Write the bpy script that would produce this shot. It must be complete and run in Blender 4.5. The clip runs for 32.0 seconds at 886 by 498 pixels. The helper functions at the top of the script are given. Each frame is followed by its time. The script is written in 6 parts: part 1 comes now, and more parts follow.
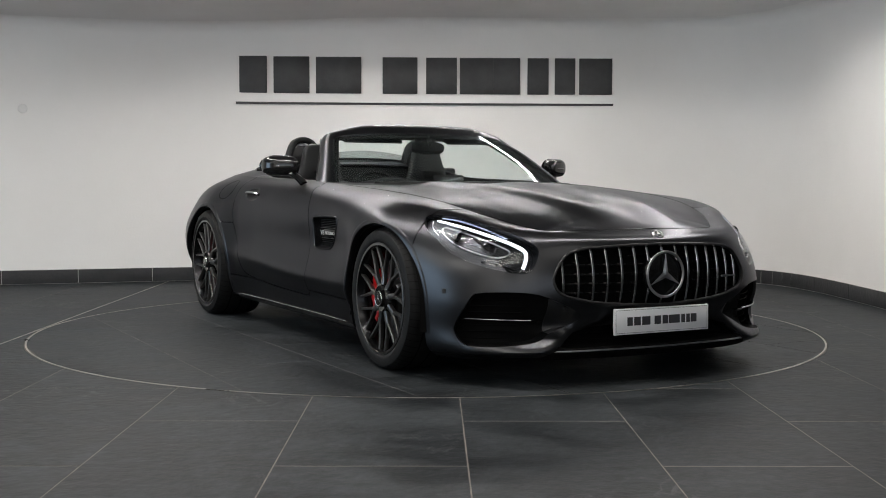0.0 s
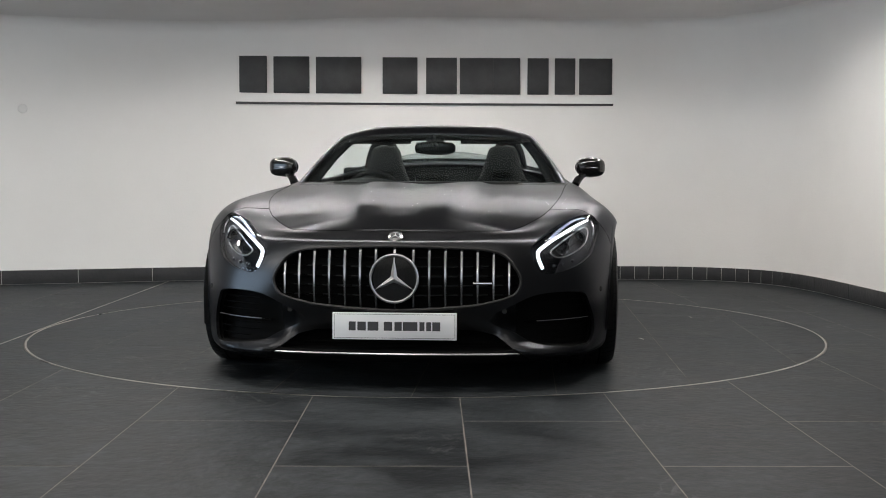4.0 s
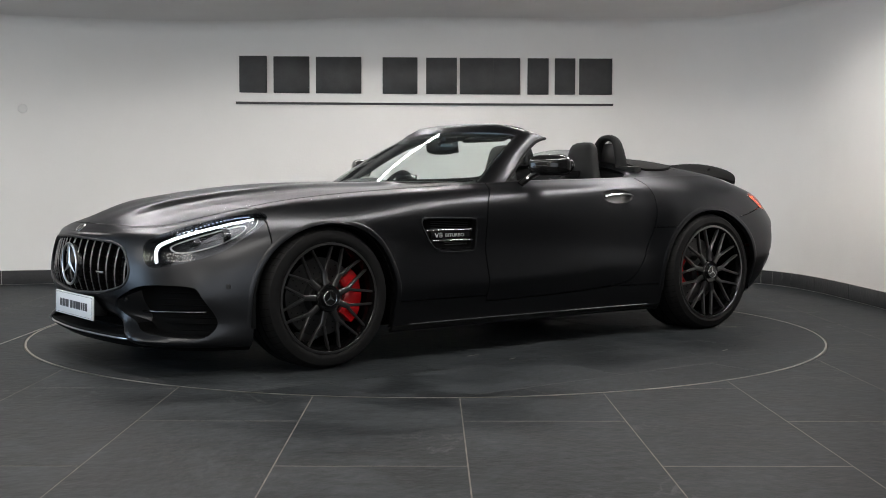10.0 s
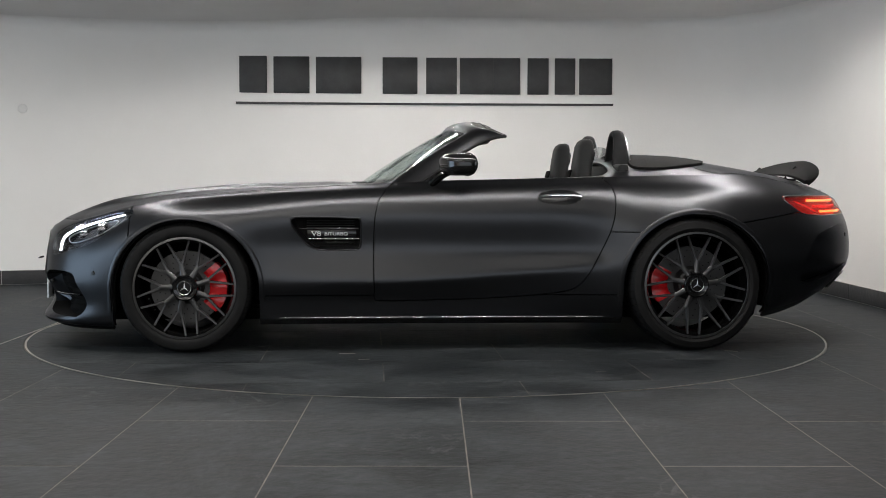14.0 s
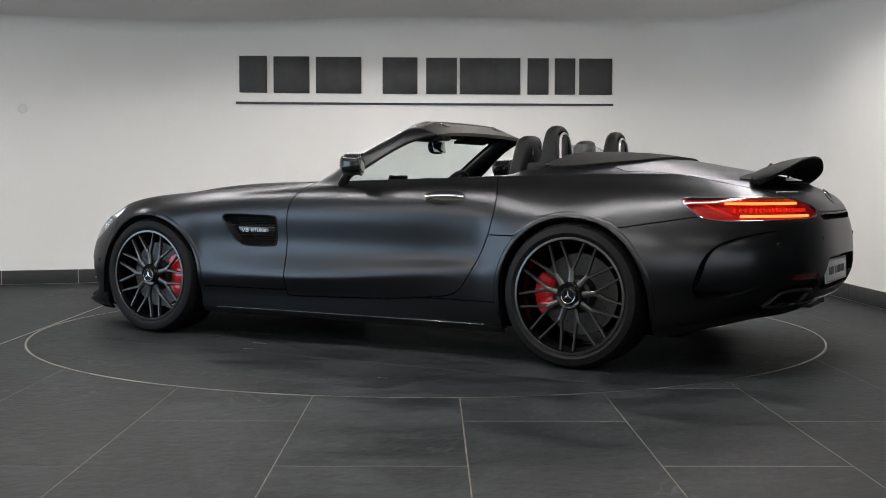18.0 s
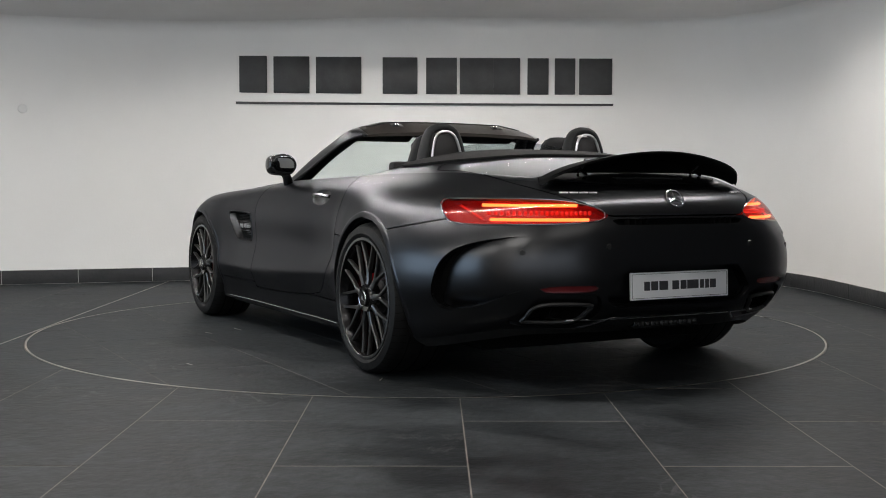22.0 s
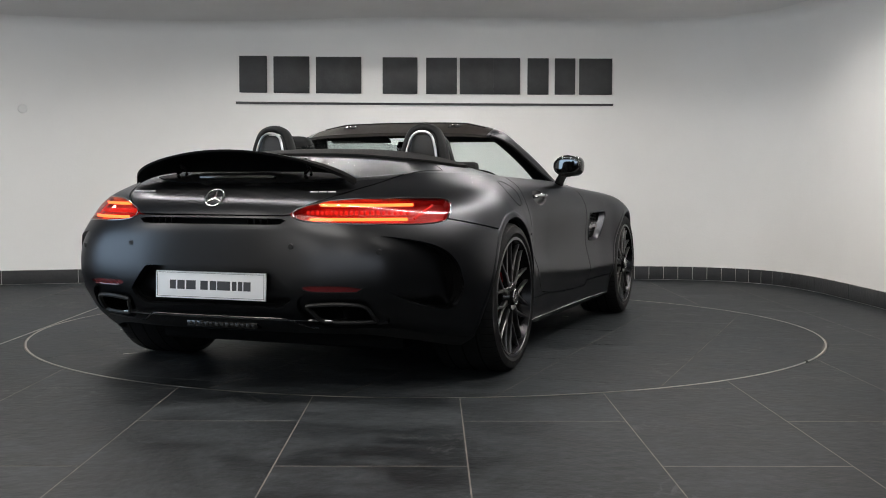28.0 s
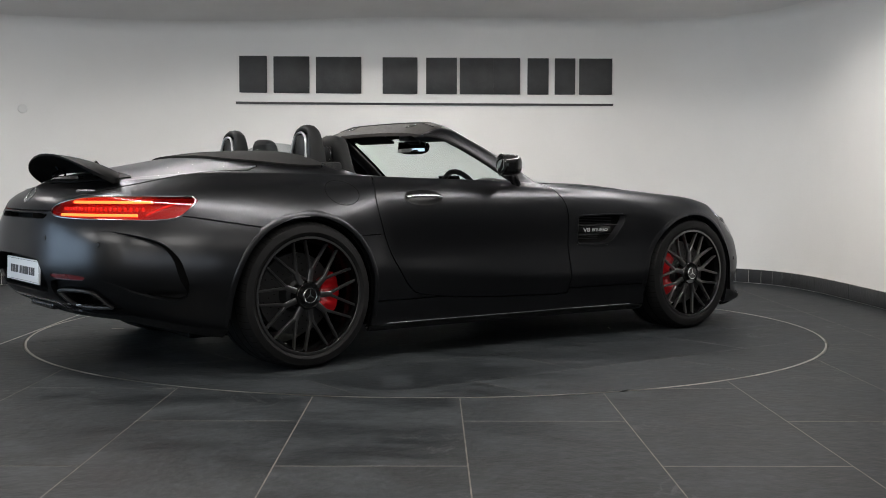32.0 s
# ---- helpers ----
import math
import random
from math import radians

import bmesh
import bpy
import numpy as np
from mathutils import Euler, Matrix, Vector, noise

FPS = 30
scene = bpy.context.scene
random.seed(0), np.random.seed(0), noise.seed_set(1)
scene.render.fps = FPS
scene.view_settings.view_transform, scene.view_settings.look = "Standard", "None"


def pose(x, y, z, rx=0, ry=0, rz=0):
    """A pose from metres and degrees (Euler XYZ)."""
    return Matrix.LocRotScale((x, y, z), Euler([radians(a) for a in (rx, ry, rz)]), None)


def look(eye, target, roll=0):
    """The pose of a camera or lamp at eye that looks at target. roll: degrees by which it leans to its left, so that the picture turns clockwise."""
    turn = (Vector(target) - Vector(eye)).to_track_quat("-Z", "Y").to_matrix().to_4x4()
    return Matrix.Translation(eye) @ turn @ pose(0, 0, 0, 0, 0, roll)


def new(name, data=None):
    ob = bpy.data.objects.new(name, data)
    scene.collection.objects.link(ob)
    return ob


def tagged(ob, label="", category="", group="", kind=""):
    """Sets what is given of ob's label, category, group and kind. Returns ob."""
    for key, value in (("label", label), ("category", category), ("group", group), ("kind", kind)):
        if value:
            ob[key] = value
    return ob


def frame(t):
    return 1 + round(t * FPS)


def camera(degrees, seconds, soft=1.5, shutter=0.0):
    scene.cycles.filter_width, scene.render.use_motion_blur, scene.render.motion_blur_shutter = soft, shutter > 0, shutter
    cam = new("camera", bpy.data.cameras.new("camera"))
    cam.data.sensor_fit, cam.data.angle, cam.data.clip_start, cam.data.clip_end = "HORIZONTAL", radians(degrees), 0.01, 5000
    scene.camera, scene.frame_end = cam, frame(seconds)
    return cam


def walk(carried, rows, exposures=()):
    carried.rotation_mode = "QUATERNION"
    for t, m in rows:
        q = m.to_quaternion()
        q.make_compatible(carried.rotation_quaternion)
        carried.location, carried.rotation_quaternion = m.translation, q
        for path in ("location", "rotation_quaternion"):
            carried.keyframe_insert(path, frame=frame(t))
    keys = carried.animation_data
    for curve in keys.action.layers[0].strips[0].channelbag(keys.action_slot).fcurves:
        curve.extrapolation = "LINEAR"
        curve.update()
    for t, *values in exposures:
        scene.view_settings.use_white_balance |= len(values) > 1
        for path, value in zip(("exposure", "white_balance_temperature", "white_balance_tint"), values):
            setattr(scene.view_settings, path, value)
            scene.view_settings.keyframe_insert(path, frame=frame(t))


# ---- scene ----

# ---------- camera ----------
cam = camera(41.53, 32.0, 0.95)
EYE = (0.036, -6.978, 0.873)
walk(cam, [(t, look(EYE, (0.1148, 3.005, 0.3042), 0.147)) for t in (0, 32)])

# ---------- light ----------
world = bpy.data.worlds.new("world")
scene.world = world
world.use_nodes = True
world.node_tree.nodes["Background"].inputs[0].default_value = (0.75, 0.85, 1.0, 1)
world.node_tree.nodes["Background"].inputs[1].default_value = 0.05
scene.view_settings.exposure = 0.0


def area_lamp(name, m, w, h, power, colour, round_shape=False):
    data = bpy.data.lights.new(name, "AREA")
    data.shape = "ELLIPSE" if round_shape else "RECTANGLE"
    data.size, data.size_y, data.energy, data.color = w, h, power, colour
    ob = new(name, data)
    ob.matrix_world = m
    return ob


WARM = (1.0, 0.95, 0.88)


# ---------- materials ----------
def material(name, colour, rough=0.5, metal=0.0, spec=0.5, coat=0.0, coat_rough=0.05):
    mat = bpy.data.materials.new(name)
    mat.use_nodes = True
    b = mat.node_tree.nodes["Principled BSDF"]
    b.inputs["Base Color"].default_value = (*colour, 1)
    b.inputs["Roughness"].default_value = rough
    b.inputs["Metallic"].default_value = metal
    b.inputs["Specular IOR Level"].default_value = spec
    b.inputs["Coat Weight"].default_value = coat
    b.inputs["Coat Roughness"].default_value = coat_rough
    return mat


def add_node(mat, kind, **values):
    n = mat.node_tree.nodes.new(kind)
    for key, v in values.items():
        n.inputs[key.replace("_", " ")].default_value = v
    return n


def textured(mat, scale, low, high, rough_low=None, rough_high=None, bump=0.0, bump_scale=None, detail=6.0, stretch=(1, 1, 1), shift_random=False):
    """Two scales of noise between two colours, and a fine bump."""
    nt = mat.node_tree
    b = nt.nodes["Principled BSDF"]
    co = nt.nodes.new("ShaderNodeTexCoord")
    mp = nt.nodes.new("ShaderNodeMapping")
    mp.inputs["Scale"].default_value = stretch
    nt.links.new(co.outputs["Object"], mp.inputs["Vector"])
    if shift_random:
        info = nt.nodes.new("ShaderNodeObjectInfo")
        mul = nt.nodes.new("ShaderNodeVectorMath")
        mul.operation = "SCALE"
        mul.inputs[0].default_value = (17.0, 31.0, 5.0)
        nt.links.new(info.outputs["Random"], mul.inputs["Scale"])
        nt.links.new(mul.outputs[0], mp.inputs["Location"])
    big = add_node(mat, "ShaderNodeTexNoise", Scale=scale, Detail=detail, Roughness=0.6)
    nt.links.new(mp.outputs[0], big.inputs["Vector"])
    ramp = nt.nodes.new("ShaderNodeValToRGB")
    ramp.color_ramp.elements[0].position, ramp.color_ramp.elements[1].position = 0.3, 0.7
    ramp.color_ramp.elements[0].color, ramp.color_ramp.elements[1].color = (*low, 1), (*high, 1)
    nt.links.new(big.outputs["Fac"], ramp.inputs["Fac"])
    nt.links.new(ramp.outputs[0], b.inputs["Base Color"])
    if rough_low is not None:
        mr = add_node(mat, "ShaderNodeMapRange", From_Min=0.3, From_Max=0.7, To_Min=rough_low, To_Max=rough_high)
        nt.links.new(big.outputs["Fac"], mr.inputs["Value"])
        nt.links.new(mr.outputs[0], b.inputs["Roughness"])
    if bump:
        fine = add_node(mat, "ShaderNodeTexNoise", Scale=bump_scale or scale * 8, Detail=5.0)
        nt.links.new(mp.outputs[0], fine.inputs["Vector"])
        bm_node = add_node(mat, "ShaderNodeBump", Strength=bump, Distance=0.01)
        nt.links.new(fine.outputs["Fac"], bm_node.inputs["Height"])
        nt.links.new(bm_node.outputs[0], b.inputs["Normal"])
    return ramp


def glow(name, colour, strength, base=(0.5, 0.5, 0.5)):
    mat = material(name, base, 0.4)
    b = mat.node_tree.nodes["Principled BSDF"]
    b.inputs["Emission Color"].default_value = (*colour, 1)
    b.inputs["Emission Strength"].default_value = strength
    return mat


def pane(name, colour, base, most=0.9):
    """Thin clear sheet: tinted see-through with a mirror gloss that grows at shallow angles."""
    mat = bpy.data.materials.new(name)
    mat.use_nodes = True
    nt = mat.node_tree
    nt.nodes.remove(nt.nodes["Principled BSDF"])
    out = nt.nodes["Material Output"]
    clear = nt.nodes.new("ShaderNodeBsdfTransparent")
    clear.inputs["Color"].default_value = (*colour, 1)
    gloss = nt.nodes.new("ShaderNodeBsdfGlossy")
    gloss.inputs["Roughness"].default_value = 0.015
    facing = nt.nodes.new("ShaderNodeLayerWeight")
    facing.inputs["Blend"].default_value = 0.5
    steep = nt.nodes.new("ShaderNodeMath")
    steep.operation, steep.inputs[1].default_value = "POWER", 5.0
    nt.links.new(facing.outputs["Facing"], steep.inputs[0])
    fresnel = nt.nodes.new("ShaderNodeMath")
    fresnel.operation, fresnel.inputs[1].default_value, fresnel.inputs[2].default_value = "MULTIPLY_ADD", most - base, base
    nt.links.new(steep.outputs[0], fresnel.inputs[0])
    mix = nt.nodes.new("ShaderNodeMixShader")
    nt.links.new(fresnel.outputs[0], mix.inputs[0])
    nt.links.new(clear.outputs[0], mix.inputs[1])
    nt.links.new(gloss.outputs[0], mix.inputs[2])
    nt.links.new(mix.outputs[0], out.inputs["Surface"])
    return mat


WALL = material("wall_paint", (0.78, 0.775, 0.76), 0.75)
textured(WALL, 1.5, (0.765, 0.755, 0.735), (0.80, 0.79, 0.77), bump=0.12, bump_scale=60)
CEILING = material("ceiling_paint", (0.72, 0.71, 0.69), 0.8)
textured(CEILING, 2.0, (0.70, 0.69, 0.68), (0.74, 0.73, 0.72), bump=0.1, bump_scale=70)
SLATE = material("slate", (0.04, 0.042, 0.045), 0.5, 0, 0.08)
slate_ramp = textured(SLATE, 2.4, (0.0105, 0.0122, 0.0138), (0.037, 0.041, 0.0445), 0.42, 0.62, bump=0.32, bump_scale=24, detail=10, shift_random=True)
slate_ramp.color_ramp.elements[0].position, slate_ramp.color_ramp.elements[1].position = 0.42, 0.60


slate_noise = [n for n in SLATE.node_tree.nodes if n.bl_idname == "ShaderNodeTexNoise"][0]
slate_noise.inputs["Roughness"].default_value = 0.74
slate_noise.inputs["Distortion"].default_value = 0.4


def slate_veins():
    """Thin pale veins, only in places."""
    nt = SLATE.node_tree
    mp = [n for n in nt.nodes if n.bl_idname == "ShaderNodeMapping"][0]
    wander = add_node(SLATE, "ShaderNodeTexNoise", Scale=1.7, Detail=8.0, Roughness=0.62, Distortion=0.9)
    where = add_node(SLATE, "ShaderNodeTexNoise", Scale=1.1, Detail=2.0)
    nt.links.new(mp.outputs[0], wander.inputs["Vector"])
    nt.links.new(mp.outputs[0], where.inputs["Vector"])
    off = nt.nodes.new("ShaderNodeMath")
    off.operation, off.inputs[1].default_value = "SUBTRACT", 0.5
    nt.links.new(wander.outputs["Fac"], off.inputs[0])
    size = nt.nodes.new("ShaderNodeMath")
    size.operation = "ABSOLUTE"
    nt.links.new(off.outputs[0], size.inputs[0])
    thin = add_node(SLATE, "ShaderNodeMapRange", From_Min=0.0, From_Max=0.009, To_Min=1.0, To_Max=0.0)
    nt.links.new(size.outputs[0], thin.inputs["Value"])
    mask = add_node(SLATE, "ShaderNodeMapRange", From_Min=0.50, From_Max=0.60, To_Min=0.0, To_Max=0.9)
    nt.links.new(where.outputs["Fac"], mask.inputs["Value"])
    both_on = nt.nodes.new("ShaderNodeMath")
    both_on.operation = "MULTIPLY"
    nt.links.new(thin.outputs[0], both_on.inputs[0])
    nt.links.new(mask.outputs[0], both_on.inputs[1])
    mix = nt.nodes.new("ShaderNodeMix")
    mix.data_type = "RGBA"
    nt.links.new(both_on.outputs[0], mix.inputs[0])
    nt.links.new(slate_ramp.outputs[0], mix.inputs[6])
    mix.inputs[7].default_value = (0.062, 0.065, 0.067, 1)
    # fine cloudy mottling over the broad patches
    fine = add_node(SLATE, "ShaderNodeTexNoise", Scale=13.0, Detail=7.0, Roughness=0.68, Distortion=0.6)
    nt.links.new(mp.outputs[0], fine.inputs["Vector"])
    level = add_node(SLATE, "ShaderNodeMapRange", From_Min=0.34, From_Max=0.66, To_Min=0.72, To_Max=1.32)
    nt.links.new(fine.outputs["Fac"], level.inputs["Value"])
    tone = nt.nodes.new("ShaderNodeVectorMath")
    tone.operation = "SCALE"
    nt.links.new(mix.outputs[2], tone.inputs[0])
    nt.links.new(level.outputs[0], tone.inputs["Scale"])
    nt.links.new(tone.outputs[0], nt.nodes["Principled BSDF"].inputs["Base Color"])


slate_veins()
GROUT = material("grout", (0.34, 0.31, 0.27), 0.9)
textured(GROUT, 9, (0.11, 0.10, 0.088), (0.24, 0.216, 0.188), bump=0.3)
WORN_GROUT = material("worn_grout", (0.09, 0.083, 0.075), 0.9)
textured(WORN_GROUT, 5, (0.035, 0.033, 0.030), (0.17, 0.155, 0.135), bump=0.3)
SKIRT_GROUT = material("skirting_grout", (0.42, 0.41, 0.39), 0.9)
textured(SKIRT_GROUT, 9, (0.34, 0.33, 0.315), (0.46, 0.45, 0.43), bump=0.3)
STEEL = material("steel_edge", (0.55, 0.5, 0.44), 0.35, 1.0)
textured(STEEL, 2.6, (0.16, 0.14, 0.125), (0.62, 0.57, 0.51), 0.25, 0.5)
SKIRT_TILE = material("skirting_tile", (0.035, 0.037, 0.04), 0.4, 0, 0.25)
textured(SKIRT_TILE, 5, (0.012, 0.013, 0.0145), (0.024, 0.0255, 0.0275), 0.4, 0.55, bump=0.25, shift_random=True)
LETTER = material("dark_slate_lettering", (0.03, 0.03, 0.032), 0.45)
textured(LETTER, 7, (0.010, 0.0105, 0.0115), (0.034, 0.035, 0.037), 0.4, 0.6, bump=0.2)

PAINT = material("satin_graphite_paint", (0.05, 0.05, 0.05), 0.27, 0.95, 0.5)
PAINT.node_tree.nodes["Principled BSDF"].inputs["Specular Tint"].default_value = (0.68, 0.68, 0.70, 1)
textured(PAINT, 900, (0.051, 0.052, 0.0545), (0.058, 0.059, 0.062), 0.272, 0.30, detail=2)
GLOSS = material("gloss_black", (0.006, 0.006, 0.006), 0.06, 0, 0.6)
TRIM = material("satin_black_plastic", (0.012, 0.012, 0.012), 0.45)
textured(TRIM, 60, (0.01, 0.01, 0.01), (0.016, 0.016, 0.016), 0.4, 0.55)
BLACK = material("dark_cavity", (0.004, 0.004, 0.004), 0.85, 0, 0.1)
SPOILER_BLACK = material("matt_black_plastic", (0.005, 0.005, 0.005), 0.65, 0, 0.06)
MESH = material("intake_mesh", (0.003, 0.003, 0.003), 0.8, 0, 0.08)
RUBBER = material("tyre_rubber", (0.018, 0.018, 0.018), 0.62, 0, 0.15)
textured(RUBBER, 30, (0.007, 0.007, 0.007), (0.012, 0.012, 0.012), 0.45, 0.62, bump=0.1)
RIM_BLACK = material("dark_grey_alloy", (0.018, 0.018, 0.019), 0.22, 0.9, 0.5)
SPOKE_GREY = material("satin_dark_spoke", (0.105, 0.104, 0.103), 0.32, 0.9, 0.5)
RIM_EDGE = material("machined_rim_edge", (0.125, 0.124, 0.122), 0.28, 0.9)
DISC = material("brake_disc_steel", (0.085, 0.083, 0.081), 0.45, 0.9)
RED = material("red_caliper", (0.60, 0.008, 0.012), 0.3, 0.0, 0.5, 0.6)
CHROME = material("chrome", (0.6, 0.6, 0.61), 0.16, 1.0)
BAR_CHROME = material("grille_bar_chrome", (0.36, 0.36, 0.37), 0.2, 1.0)
DARK_CHROME = material("dark_chrome", (0.22, 0.22, 0.225), 0.2, 1.0)
LEATHER = material("black_leather", (0.014, 0.0145, 0.015), 0.5, 0, 0.2)
textured(LEATHER, 12, (0.0082, 0.0087, 0.0092), (0.0098, 0.0102, 0.0107), 0.56, 0.64)
FABRIC = material("black_soft_top_fabric", (0.008, 0.008, 0.008), 0.9, 0, 0.2)
textured(FABRIC, 90, (0.006, 0.006, 0.006), (0.010, 0.010, 0.010), bump=0.1, bump_scale=400)
ALU = material("satin_aluminium", (0.6, 0.6, 0.61), 0.3, 1.0)
PLATE = material("plate_white", (0.86, 0.87, 0.88), 0.4)
CAP_GREY = material("pale_grey_plastic", (0.70, 0.695, 0.68), 0.6)
PLATE_MARK = material("plate_mark", (0.05, 0.05, 0.055), 0.5)
LETTER_SILVER = material("silver_lettering", (0.5, 0.5, 0.5), 0.4, 0.3)
PLATE_LIGHT = glow("plate_light", (0.8, 0.88, 1.0), 4.0)
MIRROR = material("tinted_mirror", (0.13, 0.135, 0.14), 0.03, 1.0)
CLEAR_MIRROR = material("clear_mirror", (0.32, 0.33, 0.33), 0.03, 1.0)
FOG_LENS = material("smoked_lamp_lens", (0.06, 0.06, 0.06), 0.25, 0.3)
SILVER = material("silver_badge", (0.6, 0.6, 0.6), 0.2, 1.0)
WINDSCREEN = pane("windscreen_glass", (0.90, 0.945, 0.935), 0.012, 0.6)
LENS = pane("clear_lens", (0.97, 0.975, 0.985), 0.014, 0.6)
RED_LENS = pane("red_lens", (0.94, 0.62, 0.60), 0.025, 0.5)
LED_WHITE = glow("daytime_light", (0.85, 0.92, 1.0), 3.0)
LED_BLUE = glow("led_row", (0.25, 0.40, 1.0), 0.30)
LED_RED = glow("tail_light_glow", (1.0, 0.06, 0.04), 0.55, (0.3, 0.0, 0.0))
WALL_GREY = material("grey_wall_paint", (0.26, 0.26, 0.26), 0.7)
textured(WALL_GREY, 1.5, (0.24, 0.24, 0.24), (0.28, 0.28, 0.28), bump=0.12, bump_scale=60)
LED_HOT = glow("tail_light_bar", (1.0, 0.27, 0.06), 5.0, (0.3, 0.0, 0.0))
TAIL_RED = glow("tail_red_reflector", (1.0, 0.03, 0.02), 0.04, (0.26, 0.008, 0.01))
REFLECTOR_RED = material("red_reflector", (0.13, 0.008, 0.01), 0.22, 0, 0.5, 1.0)
LAMP_BOWL = material("headlamp_reflector", (0.09, 0.093, 0.10), 0.34, 0.9)
LAMP_INSIDE = material("headlamp_housing", (0.007, 0.0075, 0.0085), 0.5, 0.0, 0.2)
HEADER_TRIM = material("brown_black_trim", (0.030, 0.026, 0.023), 0.6, 0, 0.12)
textured(HEADER_TRIM, 40, (0.026, 0.0225, 0.020), (0.034, 0.0295, 0.026), 0.5, 0.62)
SMOKE = pane("smoked_glass", (0.74, 0.76, 0.76), 0.02)


# ---------- mesh tools ----------
class Shell:
    """A surface as vertices and polygons."""

    def __init__(self, v, f):
        self.v, self.f = np.asarray(v, float).reshape(-1, 3), f


def clip(s, val):
    """The part of a shell on which val (one number a vertex) is negative."""
    neg = val < 0
    out_f, cache, extra, used = [], {}, [], {}
    nv = len(s.v)

    def keep(i):
        if i not in used:
            used[i] = len(used)
        return used[i]

    for face in s.f:
        k = [neg[i] for i in face]
        if all(k):
            out_f.append([keep(i) for i in face])
        elif any(k):
            poly = []
            for n, i in enumerate(face):
                j = face[(n + 1) % len(face)]
                if neg[i]:
                    poly.append(keep(i))
                if neg[i] != neg[j]:
                    key = (min(i, j), max(i, j))
                    if key not in cache:
                        a, b = key
                        t = val[a] / (val[a] - val[b])
                        cache[key] = nv + len(extra)
                        extra.append(s.v[a] + t * (s.v[b] - s.v[a]))
                    poly.append(keep(cache[key]))
            if len(poly) > 2:
                out_f.append(poly)
    allv = np.concatenate([s.v, np.array(extra).reshape(-1, 3)])
    order = [i for i, _ in sorted(used.items(), key=lambda kv: kv[1])]
    return Shell(allv[order] if order else np.zeros((0, 3)), out_f)


def cut(s, fn):
    """Inside (fn < 0) and outside."""
    if not len(s.f):
        return s, s
    val = fn(s.v)
    return clip(s, val), clip(s, -val)


def weld(s, dist=0.0004):
    """Merges vertices that lie together."""
    key = {}
    index = []
    keep = []
    for v in s.v:
        k = tuple(np.round(v / dist).astype(int))
        if k not in key:
            key[k] = len(keep)
            keep.append(v)
        index.append(key[k])
    faces = []
    for f in s.f:
        g = [index[i] for i in f]
        g = [a for n, a in enumerate(g) if a != g[n - 1]]
        if len(g) > 2:
            faces.append(g)
    return Shell(np.array(keep), faces)


def join(*shells):
    v, f, n = [], [], 0
    for s in shells:
        v.append(s.v)
        f += [[i + n for i in face] for face in s.f]
        n += len(s.v)
    return Shell(np.concatenate(v), f)


def flip_y(s):
    return Shell(s.v * np.array([1, -1, 1]), [face[::-1] for face in s.f])


def normals(s):
    n = np.zeros_like(s.v)
    for face in s.f:
        a, b, c = s.v[face[0]], s.v[face[1]], s.v[face[-1]]
        n[face] += np.cross(b - a, c - a)
    return n / np.maximum(np.linalg.norm(n, axis=1), 1e-12)[:, None]


def border(s):
    count = {}
    for face in s.f:
        for n, i in enumerate(face):
            j = face[(n + 1) % len(face)]
            key = (min(i, j), max(i, j))
            count[key] = (count[key][0] + 1, (i, j)) if key in count else (1, (i, j))
    return [e for c, e in count.values() if c == 1]


def offset(s, d):
    """The shell moved along its normals by d."""
    return Shell(s.v + normals(s) * d, [list(f) for f in s.f])


def rim(s, push):
    """A skirt from the border of a shell to the same border moved by push (a vector, or a number along the normals)."""
    e = border(s)
    n = normals(s) if np.isscalar(push) else None
    ids = sorted({i for pair in e for i in pair})
    at = {i: k for k, i in enumerate(ids)}
    top = s.v[ids]
    low = top + (n[ids] * push if n is not None else np.asarray(push, float))
    k = len(ids)
    return Shell(np.concatenate([top, low]), [[at[j], at[i], at[i] + k, at[j] + k] for i, j in e])


def panel(s, depth=0.014):
    """A body panel with a turned-in edge."""
    return join(s, rim(s, -depth)) if len(s.f) else s


def slab(s, d):
    """A shell with a thickness d inwards."""
    back = offset(s, -d)
    back.f = [f[::-1] for f in back.f]
    return join(s, rim(s, -d), back)


def recess(s, push):
    """Walls and floor of a pocket whose mouth is the shell."""
    push = np.asarray(push, float)
    return join(rim(s, push), Shell(s.v + push, [list(f) for f in s.f]))


def grid(p, closed=False):
    """Quads over an array (rows, columns, 3)."""
    r, c, _ = p.shape
    f = []
    for i in range(r - 1):
        for j in range(c if closed else c - 1):
            k = (j + 1) % c
            f.append([i * c + j, i * c + k, (i + 1) * c + k, (i + 1) * c + j])
    return Shell(p.reshape(-1, 3), f)


